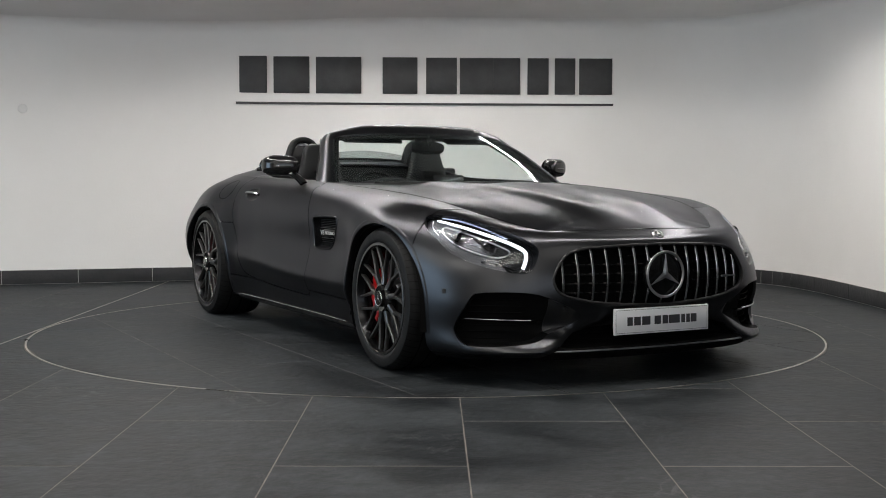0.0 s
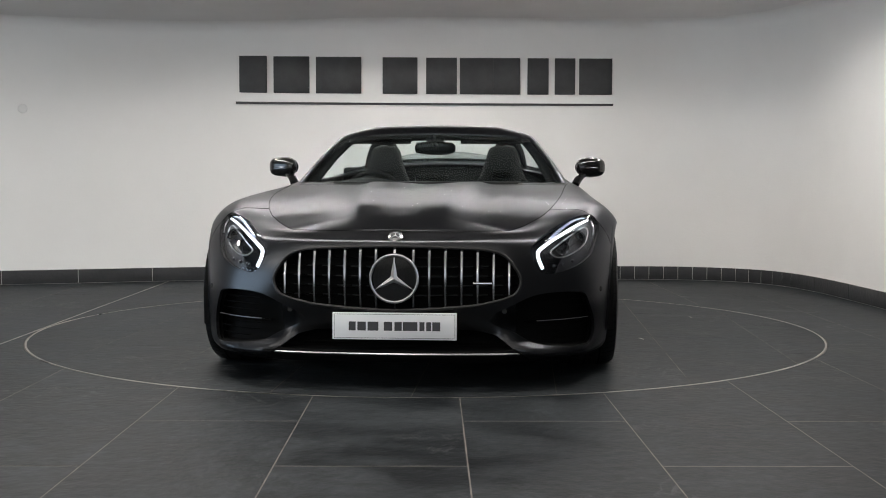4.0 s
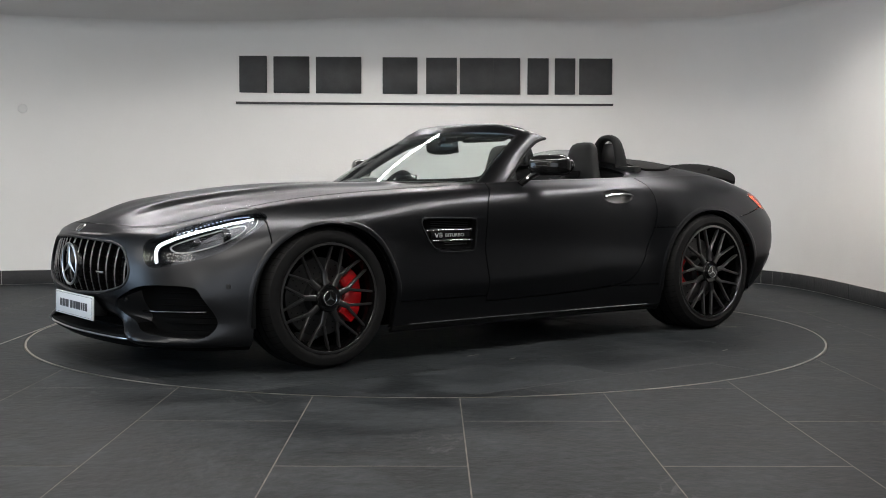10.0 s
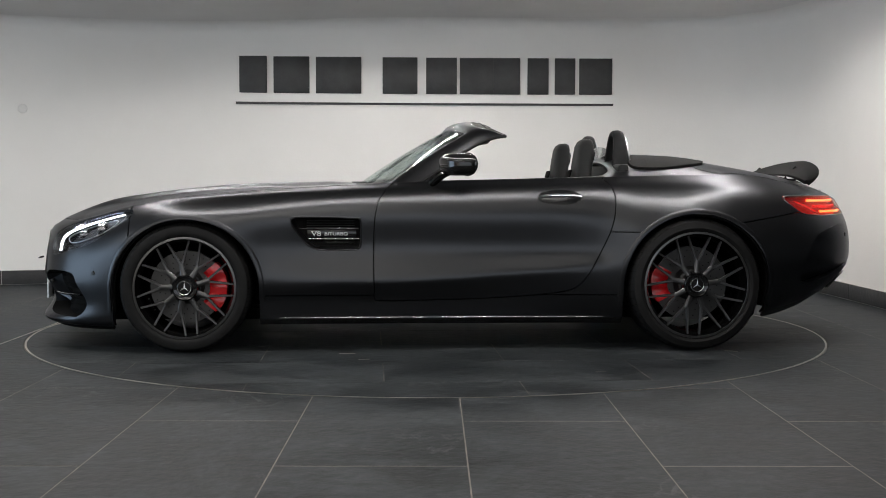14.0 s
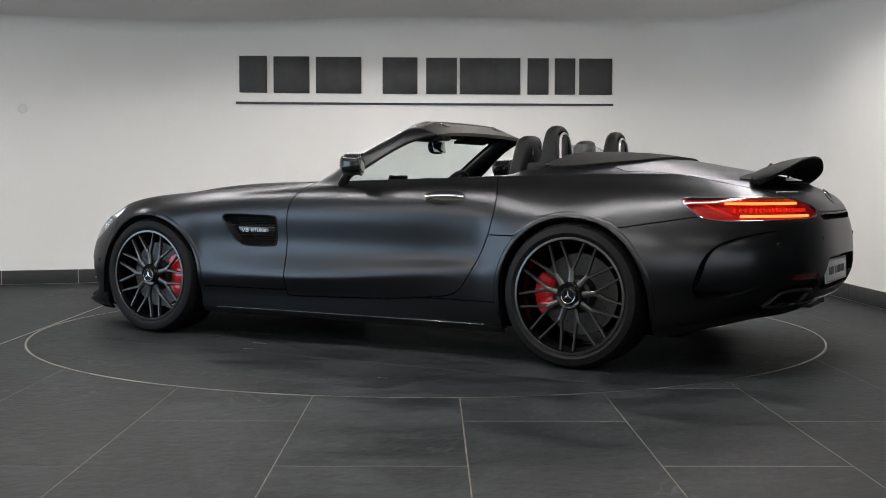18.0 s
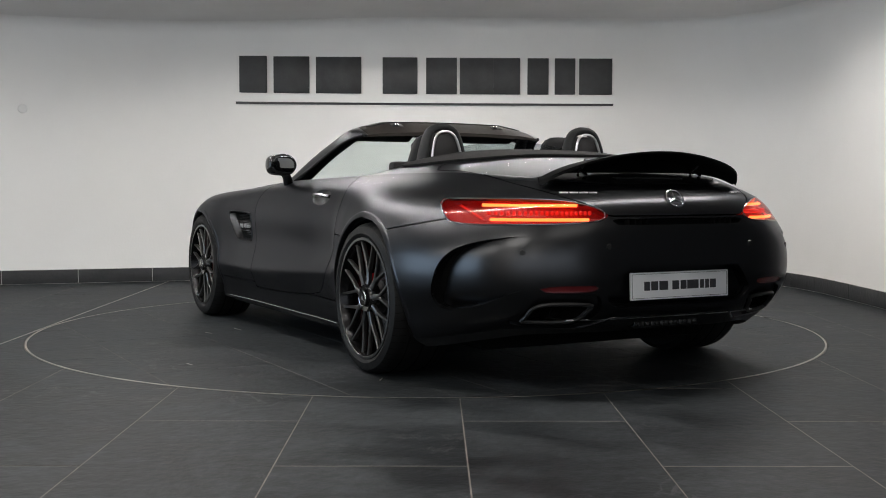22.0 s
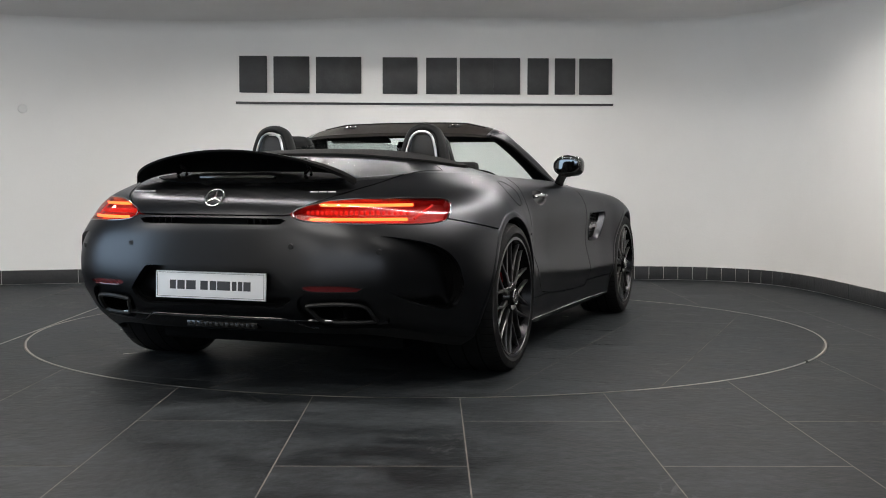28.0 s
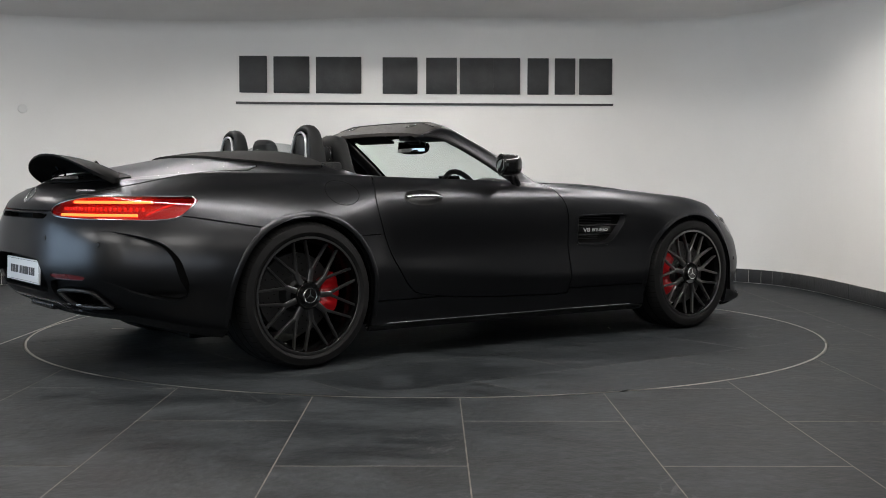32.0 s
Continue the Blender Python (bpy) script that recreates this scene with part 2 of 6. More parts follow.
def spline(pairs):
    """A smooth curve through (x, y) pairs, monotone between them."""
    pr = sorted(pairs)
    x, y = np.array([a for a, _ in pr], float), np.array([b for _, b in pr], float)
    h, d = np.diff(x), np.diff(y) / np.diff(x)
    m = np.zeros(len(x))
    m[0], m[-1] = d[0], d[-1]
    for i in range(1, len(x) - 1):
        if d[i - 1] * d[i] > 0:
            w1, w2 = 2 * h[i] + h[i - 1], h[i] + 2 * h[i - 1]
            m[i] = (w1 + w2) / (w1 / d[i - 1] + w2 / d[i])

    def curve(q):
        q = np.clip(np.asarray(q, float), x[0], x[-1])
        k = np.clip(np.searchsorted(x, q) - 1, 0, len(x) - 2)
        t = (q - x[k]) / h[k]
        return ((1 + 2 * t) * (1 - t) ** 2 * y[k] + t * (1 - t) ** 2 * h[k] * m[k]
                + t * t * (3 - 2 * t) * y[k + 1] + t * t * (t - 1) * h[k] * m[k + 1])
    return curve


def path3(points, n=8, closed=False):
    """Points along a Catmull-Rom curve."""
    p = np.array(points, float)
    k = len(p)
    out = []
    for i in range(k if closed else k - 1):
        if closed:
            a, b, c, d = p[i - 1], p[i], p[(i + 1) % k], p[(i + 2) % k]
        else:
            a, b, c, d = p[max(i - 1, 0)], p[i], p[i + 1], p[min(i + 2, k - 1)]
        for t in np.arange(n) / n:
            out.append(0.5 * (2 * b + (c - a) * t + (2 * a - 5 * b + 4 * c - d) * t * t + (3 * b - a - 3 * c + d) * t ** 3))
    if not closed:
        out.append(p[-1])
    return np.array(out)


def outline(points, axes, soft=True, n=5):
    """Signed distance to a closed outline in two of the axes."""
    p = path3(points, n, True) if soft else np.array(points, float)
    q = np.roll(p, -1, 0)

    def fn(v):
        w = v[:, list(axes)]
        d = np.full(len(w), 1e9)
        inside = np.zeros(len(w), bool)
        for a, b in zip(p, q):
            e, r = b - a, w - a
            t = np.clip((r @ e) / max(e @ e, 1e-12), 0, 1)
            d = np.minimum(d, np.hypot(*(r - t[:, None] * e).T))
            cond = (a[1] > w[:, 1]) != (b[1] > w[:, 1])
            inside ^= cond & (w[:, 0] < (b[0] - a[0]) * (w[:, 1] - a[1]) / (b[1] - a[1] + 1e-15) + a[0])
        return np.where(inside, -d, d)
    return fn


def tube(points, r, n=10, closed=False, r2=None, flat=1.0, up=(0, 0, 1)):
    """A round bar along points; r2: radius at the end; flat: squash along up."""
    p = np.array(points, float)
    k = len(p)
    rows = []
    up = Vector(up)
    for i in range(k):
        a = p[(i - 1) % k] if closed or i else p[0]
        b = p[(i + 1) % k] if closed or i < k - 1 else p[-1]
        t = Vector(b - a).normalized()
        s = t.cross(up)
        s = s.normalized() if s.length > 1e-4 else t.orthogonal().normalized()
        u = s.cross(t)
        rr = r if r2 is None else r + (r2 - r) * i / (k - 1)
        rows.append([np.array(p[i]) + rr * (math.cos(g) * np.array(s) + flat * math.sin(g) * np.array(u)) for g in np.arange(n) * 2 * math.pi / n])
    if closed:
        rows.append(rows[0])
    g = grid(np.array(rows), True)
    if not closed:
        g.f += [list(range(n))[::-1], [(k - 1) * n + i for i in range(n)]]
    g.f = [f[::-1] for f in g.f]
    return g


def ring(radius_z, n=64, axis="y"):
    """A body of revolution round the y axis: pairs (radius, y), closed profile."""
    pr = np.array(radius_z, float)
    rows = [[(r * math.cos(a), y, r * math.sin(a)) for a in np.arange(n) * 2 * math.pi / n] for r, y in list(pr) + [pr[0]]]
    return grid(np.array(rows), True)


def box(x0, x1, y0, y1, z0, z1, bevel=0.004):
    """A box with bevelled edges."""
    bm = bmesh.new()
    bmesh.ops.create_cube(bm, size=1)
    for v in bm.verts:
        v.co = ((x0 + x1) / 2 + v.co.x * (x1 - x0), (y0 + y1) / 2 + v.co.y * (y1 - y0), (z0 + z1) / 2 + v.co.z * (z1 - z0))
    if bevel:
        bmesh.ops.bevel(bm, geom=bm.edges[:], offset=bevel, segments=2, affect="EDGES", profile=0.5)
    bm.verts.index_update()
    s = Shell([v.co[:] for v in bm.verts], [[v.index for v in f.verts] for f in bm.faces])
    bm.free()
    return s


def moved(s, m):
    r = np.array(m.to_3x3())
    return Shell(s.v @ r.T + np.array(m.translation), [list(f) for f in s.f])


def mesh_of(name, s, mat, sharp=38, tidy=True):
    me = bpy.data.meshes.new(name)
    me.from_pydata([tuple(v) for v in s.v], [], s.f)
    if tidy:
        bm = bmesh.new()
        bm.from_mesh(me)
        bmesh.ops.remove_doubles(bm, verts=bm.verts, dist=0.0002)
        bm.to_mesh(me)
        bm.free()
    me.polygons.foreach_set("use_smooth", [True] * len(me.polygons))
    me.set_sharp_from_angle(angle=radians(sharp))
    me.materials.append(mat)
    return me


def part(name, s, mat, parent, label="", sharp=38):
    ob = new(name, mesh_of(name, s, mat, sharp))
    ob.parent = parent
    return tagged(ob, label)


def solid(s):
    """Makes all normals of a closed shell point outwards."""
    me = bpy.data.meshes.new("tmp")
    me.from_pydata([tuple(v) for v in s.v], [], s.f)
    bm = bmesh.new()
    bm.from_mesh(me)
    bmesh.ops.remove_doubles(bm, verts=bm.verts, dist=0.0002)
    bmesh.ops.recalc_face_normals(bm, faces=bm.faces)
    bm.verts.index_update()
    out = Shell([v.co[:] for v in bm.verts], [[v.index for v in f.verts] for f in bm.faces])
    bm.free()
    bpy.data.meshes.remove(me)
    return out


# lamps: unseen fill lamps added under the ceiling, daylight at the doorway
for lx, ly, power in ((-5.0, -8.4, 24), (-2.6, -8.5, 30), (-0.2, -8.5, 26)):
    area_lamp("overhead_fill", look((lx, ly, 2.30), (lx, ly, 0)), 0.5, 0.5, power, WARM, True)
area_lamp("overhead_fill", look((-4.0, 0.7, 2.30), (-4.0, 0.9, 0)), 0.5, 0.5, 38, WARM, True)
# wide fill lamps without fixtures, added for broad reflections in the paint
for lx, ly, power in ((-4.5, -3.4, 27), (-2.6, -3.8, 20), (-0.7, -4.0, 18), (1.2, -4.0, 5), (-2.2, -6.0, 14), (0.2, -6.0, 7)):
    area_lamp("wide_overhead_fill", look((lx, ly, 2.30), (lx, ly, 0)), 1.3, 0.9, power, WARM)
area_lamp("doorway_daylight", look((-6.55, -2.5, 1.2), (0, -2.5, 1.0)), 4.1, 2.2, 10, (0.75, 0.87, 1.0))
# broad fill lamp added behind the camera; no window is known there
area_lamp("back_fill", look((0.6, -9.44, 1.3), (0.6, 0, 1.0)), 7.4, 1.9, 12, (0.95, 0.96, 1.0))
RING_LIGHT = glow("led_ring", (1.0, 0.96, 0.925), 82.0)


# ---------- the room ----------
WALL_LINE = path3([(-6.6, 1.6), (-5.0, 2.3), (-3.62, 2.87), (-2.9, 3.1), (-2.27, 3.3), (-1.4, 3.46), (0, 3.54), (1.3, 3.57), (1.9, 3.57), (2.3, 3.52),
                   (2.68, 3.34), (2.92, 3.08), (3.05, 2.75), (3.125, 2.33), (3.16, 1.78), (3.18, 1.0), (3.2, 0.2), (3.32, -0.5)], 8)
WALL_FAR = path3([(3.32, -0.5), (3.8, -1.05), (5.0, -1.4), (7.0, -1.6), (7.2, -5.0), (7.2, -9.5)], 8)
ROOM_X0, ROOM_X1, ROOM_Y0 = -6.6, 3.2, -9.5


def wall_along(line, profile):
    """A wall surface: (out, z) profile swept along a plan line; out points into the room."""
    d = np.gradient(line, axis=0)
    d /= np.linalg.norm(d, axis=1)[:, None]
    n = np.stack([d[:, 1], -d[:, 0]], 1)
    rows = [np.column_stack([line + n * o, np.full(len(line), z)]) for o, z in profile]
    return grid(np.array(rows))


def setting(name, s, mat, label, sharp=38):
    ob = new(name, mesh_of(name, s, mat, sharp))
    return tagged(ob, label, kind="structure")


SOFFIT = 2.33
RECESS = 2.40


def to_room_edge(c, s):
    """Distance from the turntable's centre to the outer edge of the building along a heading."""
    kx = (7.6 if c > 0 else 7.0) / max(abs(c), 1e-6)
    ky = (4.2 if s > 0 else 9.8) / max(abs(s), 1e-6)
    return min(kx, ky)


def soffit_z(x, y):
    """Underside of the ceiling: level, with a slight fall towards the wall's long end."""
    r = max(math.hypot(x, y), RECESS + 0.02)
    c, s = x / r, y / r
    w = min(max(-c / 0.78, 0), 1) * min(max(s / 0.5, 0), 1)
    return SOFFIT - 0.16 * w * w * (3 - 2 * w) * (r - RECESS - 0.02) / (to_room_edge(c, s) - RECESS - 0.02)


COVE = [(0.10 * (1 - math.cos(a)), SOFFIT - 0.10 + 0.10 * math.sin(a)) for a in np.linspace(0, math.pi / 2, 8)]
curved_wall = wall_along(WALL_LINE, [(-0.2, 0), (0, 0), (0, 0.6), (0, 1.2), (0, 1.7)] + COVE + [(0.1, SOFFIT + 0.05)])
lift = np.array([soffit_z(x, y) - SOFFIT for x, y, _ in curved_wall.v])
curved_wall.v[:, 2] += lift * np.clip((curved_wall.v[:, 2] - 1.7) / 0.4, 0, 1)
setting("wall_curved", curved_wall, WALL, "white painted curved showroom wall with a coved top")
setting("wall_right", wall_along(WALL_FAR, [(-0.2, 0), (0, 0), (0, 1.2), (0, 2.34), (-0.2, 2.34)]), WALL_GREY, "grey painted side wall")
# unseen back wall; its opening only lets the added glow in
back_bits = [box(-6.8, -3.2, -9.7, -9.5, 0, 2.5, 0), box(4.4, 7.4, -9.7, -9.5, 0, 2.5, 0), box(-3.2, 4.4, -9.7, -9.5, 0, 0.3, 0), box(-3.2, 4.4, -9.7, -9.5, 2.28, 2.5, 0)]
setting("wall_back", join(*back_bits), WALL, "white painted unseen back wall with an opening for added light")


def left_wall():
    """Straight side wall with a glazed doorway."""
    x0, x1 = ROOM_X0 - 0.2, ROOM_X0
    bits = [box(x0, x1, -0.4, 1.75, 0, 2.5, 0), box(x0, x1, -9.7, -4.6, 0, 2.5, 0), box(x0, x1, -4.6, -0.4, 2.3, 2.5, 0)]
    return join(*bits)


setting("wall_side", left_wall(), WALL, "white painted side wall with a wide glazed doorway")
DAYLIGHT = glow("daylight_backdrop", (0.58, 0.78, 1.0), 3.1)
# pale glow added beyond the back opening to brighten the car's ends
BACK_GLOW = glow("back_fill_glow", (0.82, 0.9, 1.0), 0.9)
setting("backdrop", box(-4.5, 5.7, -10.9, -10.85, -0.1, 3.2, 0), BACK_GLOW, "pale glowing sheet added behind the back wall's opening")
setting("backdrop", box(-7.9, -7.85, -6.0, 1.8, 0, 3.2, 0), DAYLIGHT, "pale blue daylight outside the doorway")
ang_dome = np.linspace(0, 2 * math.pi, 97)[:-1]
dome = []
for r, z in ((None, SOFFIT), (RECESS + 0.02, SOFFIT), (RECESS, SOFFIT + 0.02), (RECESS, 2.72), (RECESS - 0.08, 2.80), (1.2, 2.82), (0.001, 2.82)):
    row = []
    for a in ang_dome:
        q = r or to_room_edge(math.cos(a), math.sin(a))
        row.append((q * math.cos(a), q * math.sin(a), z if r else soffit_z(q * math.cos(a), q * math.sin(a))))
    dome.append(row)
setting("ceiling", grid(np.array(dome), True), CEILING, "white painted ceiling with a round raised recess")
light_ring = new("ceiling_light")
tagged(light_ring, "round white LED strip light set in the ceiling recess", "ceiling light")
band = [[(r * math.cos(a), r * math.sin(a), z) for a in ang_dome] for r, z in ((2.372, 2.357), (2.321, 2.369))]
part("led_strip", grid(np.array(band), True), RING_LIGHT, light_ring, "glowing white strip")
hold = [[(r * math.cos(a), r * math.sin(a), z) for a in ang_dome] for r, z in ((2.376, 2.352), (2.398, 2.352), (2.398, 2.41), (2.314, 2.41), (2.314, 2.372), (2.320, 2.374), (2.377, 2.361), (2.376, 2.352))]
part("profile", grid(np.array(hold), True), ALU, light_ring, "slim aluminium profile")

# skirting tiles along the wall
skirt_line = path3(np.concatenate([WALL_LINE, WALL_FAR[1:6]]), 4)
seg = np.concatenate([[0], np.cumsum(np.linalg.norm(np.diff(skirt_line, axis=0), axis=1))])
setting("baseboard", wall_along(skirt_line, [(0, 0), (0.010, 0), (0.010, 0.119), (0, 0.122)]), SKIRT_GROUT, "pale grout behind the dark skirting tiles")
base_ob = bpy.data.objects["baseboard"]
s_pos = 0.15
while s_pos < seg[-1] - 0.65:
    at = np.array([np.interp(s_pos, seg, skirt_line[:, k]) for k in (0, 1)])
    curved = at[0] > 1.1 and at[1] > 2.44
    w = 0.130 if curved else (0.62 if at[0] < 0 else 0.655)
    q = np.linspace(s_pos + 0.0025, s_pos + w - 0.0025, 5)
    piece = np.column_stack([np.interp(q, seg, skirt_line[:, k]) for k in (0, 1)])
    t = wall_along(piece, [(0.006, 0.004), (0.0125, 0.004), (0.0125, 0.117), (0.011, 0.119), (0.004, 0.119)])
    ends = Shell(t.v, [[r * 5 for r in range(5)], [r * 5 + 4 for r in range(4, -1, -1)]])
    part("tile", join(t, ends), SKIRT_TILE, base_ob)
    s_pos += w

# floor: grout bed and single slate tiles round the turntable
RADIUS = 2.281
ang_ring = np.linspace(0, 2 * math.pi, 129)[:-1]


def disc_hole_bed():
    """Grout bed with a round hole for the turntable."""
    outer = []
    for a in ang_ring:
        c, s = math.cos(a), math.sin(a)
        k = min(7.6 / abs(c) if abs(c) > 1e-6 else 1e9, (4.2 if s > 0 else 9.7) / abs(s) if abs(s) > 1e-6 else 1e9)
        if c < 0:
            k = min(7.0 / abs(c), (4.2 if s > 0 else 9.7) / max(abs(s), 1e-6))
        outer.append((k * c, k * s, -0.0006))
    inner = [((RADIUS + 0.004) * math.cos(a), (RADIUS + 0.004) * math.sin(a), -0.0006) for a in ang_ring]
    low = [(x, y, -0.06) for x, y, _ in inner]
    g = grid(np.array([outer, inner, low]), True)
    return g


floor = setting("floor", disc_hole_bed(), GROUT, "dark slate tiled showroom floor with pale grout joints")
setting("ground", box(-9, 8, -10, 5, -0.3, -0.1, 0), BLACK, "dark concrete base beneath the showroom floor")


def tile_shell(x0, x1, y0, y1, joint=0.0048, end_joint=0.0085, z=0.0, thick=0.009):
    """A slate tile with eased edges; the joints across the columns are a little wider."""
    x0, x1, y0, y1 = x0 + joint / 2, x1 - joint / 2, y0 + end_joint / 2, y1 - end_joint / 2
    e = 0.0005
    v = [(x0, y0, z - thick), (x1, y0, z - thick), (x1, y1, z - thick), (x0, y1, z - thick),
         (x0, y0, z - e), (x1, y0, z - e), (x1, y1, z - e), (x0, y1, z - e),
         (x0 + e, y0 + e, z), (x1 - e, y0 + e, z), (x1 - e, y1 - e, z), (x0 + e, y1 - e, z)]
    f = [[8, 9, 10, 11]]
    for b in (0, 4):
        f += [[b + i, b + (i + 1) % 4, b + 4 + (i + 1) % 4, b + 4 + i] for i in range(4)]
    return Shell(v, f)


def cut_round(s, r, outside):
    """Keeps a tile inside or outside a circle; its top is divided finely first."""
    rad = np.hypot(s.v[:, 0], s.v[:, 1])
    if outside and rad.min() > r + 0.75 or not outside and rad.max() < r:
        return s
    x0, y0, _ = s.v.min(0)
    x1, y1, _ = s.v.max(0)
    gx, gy = np.meshgrid(np.linspace(x0, x1, 15), np.linspace(y0, y1, 29), indexing="ij")
    top = grid(np.stack([gx, gy, np.full_like(gx, s.v[:, 2].max())], -1))
    d = np.hypot(top.v[:, 0], top.v[:, 1]) - r
    top = clip(top, -d if outside else d)
    if not top.f:
        return None
    top.f = [f if np.cross(top.v[f[1]] - top.v[f[0]], top.v[f[2]] - top.v[f[0]])[2] > 0 else f[::-1] for f in top.f]
    return join(top, rim(top, (0, 0, -0.009)))


COLUMNS = [-6.6, -6.0, -5.4, -4.8, -4.2, -3.55, -2.92, -2.29, -1.69, -1.05, -0.457, 0.143, 0.743, 1.335, 1.94, 2.55, 3.2, 3.8, 4.4, 5.0, 5.6, 6.2, 6.8, 7.3]
for k, (xa, xb) in enumerate(zip(COLUMNS, COLUMNS[1:])):
    y = -9.55 + (0.0 if k % 2 else -0.68)
    while y < 3.6:
        if y + 1.362 < -9.4:
            y += 1.362
            continue
        s = tile_shell(xa, xb, max(y, -9.5), y + 1.362)
        y += 1.362
        mid_x, mid_y = (xa + xb) / 2, y - 1.362
        if mid_y > 3.6:
            continue
        s = cut_round(s, RADIUS + 0.004, True)
        if s is not None and len(s.f):
            part("tile", s, SLATE, floor)

strip_z = 0.0015
part("expansion_strip", box(-2.294, -2.285, -9.0, 3.25, -0.004, strip_z, 0), STEEL, floor, "pale metal expansion strip")

# turntable: steel-edged disc with its own slate tiles
turntable = new("turntable")
tagged(turntable, "round slate-tiled turntable with a thin steel edge, level with the floor", "turntable")
bed = [[(r * math.cos(a), r * math.sin(a), z) for a in ang_ring] for r, z in ((RADIUS - 0.012, -0.06), (RADIUS - 0.012, -0.0006), (0.001, -0.0006))]
part("grout_bed", grid(np.array(bed), True), WORN_GROUT, turntable, "dirty grout bed", 60)
edge_profile = [(RADIUS - 0.012, -0.05), (RADIUS - 0.012, 0.0005), (RADIUS - 0.002, 0.0005), (RADIUS - 0.002, -0.05)]
edge_rows = [[(r * math.cos(a), r * math.sin(a), z) for a in ang_ring] for r, z in edge_profile]
part("edge_strip", grid(np.array(edge_rows), True), STEEL, turntable, "worn steel edge strip", 60)
for row in range(-5, 5):
    y0 = 0.117 + 0.594 * row
    x = 0.285 + (0.595 if row % 2 else 0.0) - 3.57
    while x < 2.4:
        s = tile_shell(x, x + 1.19, y0, y0 + 0.594, 0.0045, 0.0045)
        x += 1.19
        r = np.hypot(np.clip(0, s.v[:, 0].min(), s.v[:, 0].max()), np.clip(0, s.v[:, 1].min(), s.v[:, 1].max()))
        if r > RADIUS - 0.02:
            continue
        s = cut_round(s, RADIUS - 0.013, False)
        if s is not None and len(s.f):
            part("tile", s, SLATE, turntable)


for sx, sy, turn, length in ((0.46, 1.03, 8, 0.085), (0.375, 1.235, 20, 0.06), (-1.53, 1.03, -35, 0.07), (0.90, -0.62, 60, 0.05), (-0.72, 1.66, 12, 0.05)):
    part("scuff", moved(box(-length / 2, length / 2, -0.0035, 0.0035, -0.001, 0.0012, 0), pose(sx, sy, 0, 0, 0, turn)), STEEL, turntable, "short pale scuff mark")
part("edge_notch", moved(box(-0.03, 0.03, -0.007, 0.007, -0.02, 0.0016, 0.001), pose(-0.541, -2.209, 0, 0, 0, 13.7)), BLACK, turntable, "small dark notch in the edge strip")


# wall sign: dark plain bars in two groups over a thin line
def wall_y(x):
    k = WALL_LINE[:, 0]
    keep = WALL_LINE[:, 1] > 2.8
    return float(np.interp(x, k[keep], WALL_LINE[keep][:, 1]))


def wall_sign():
    sign = new("wall_sign")
    tagged(sign, "dark grey sign bars over a thin line on white wall", "wall sign")
    sign.location = (0, 3.5, 1.6)
    spans = [(425, 480), (487, 553), (560, 643), (676, 741), (752, 810), (811, 874), (865, 921), (930, 971), (978, 1018), (1021, 1083)]
    for a, b in spans:
        k = 1.0 / 195.9
        xa, xb = -0.031 + (a + 2 - 755) * k, -0.031 + (b - 2 - 755) * k
        yw = wall_y((xa + xb) / 2)
        part("bar", moved(box(xa, xb, yw - 0.016, yw + 0.02, 1.662, 1.985, 0.003), Matrix.Translation((0, -3.5, -1.6))), LETTER, sign)
    xs = np.linspace(-1.715, 1.645, 15)
    low = np.array([[(x, wall_y(x) - 0.012, z) for x in xs] for z in (1.562, 1.582)])
    line = grid(low)
    part("underline", moved(join(line, rim(line, (0, 0.02, 0))), Matrix.Translation((0, -3.5, -1.6))), LETTER, sign, "thin dark line")


wall_sign()
# plain disc for a faint round wall spot of unknown kind
tagged(new("wall_spot", mesh_of("wall_spot", moved(solid(ring([(0.001, -0.006), (0.034, -0.006), (0.04, 0.0), (0.04, 0.02), (0.001, 0.02)], 32)), Matrix.Translation((-3.43, wall_y(-3.43), 1.485)) @ Matrix.Rotation(radians(18), 4, "Z")), CAP_GREY)), "small faint round pale grey disc on the white wall", "cable outlet")


# ---------- the car body ----------
car = new("car")
tagged(car, "satin dark grey two-seat roadster with open roof, raised spoiler, lights on", "car")

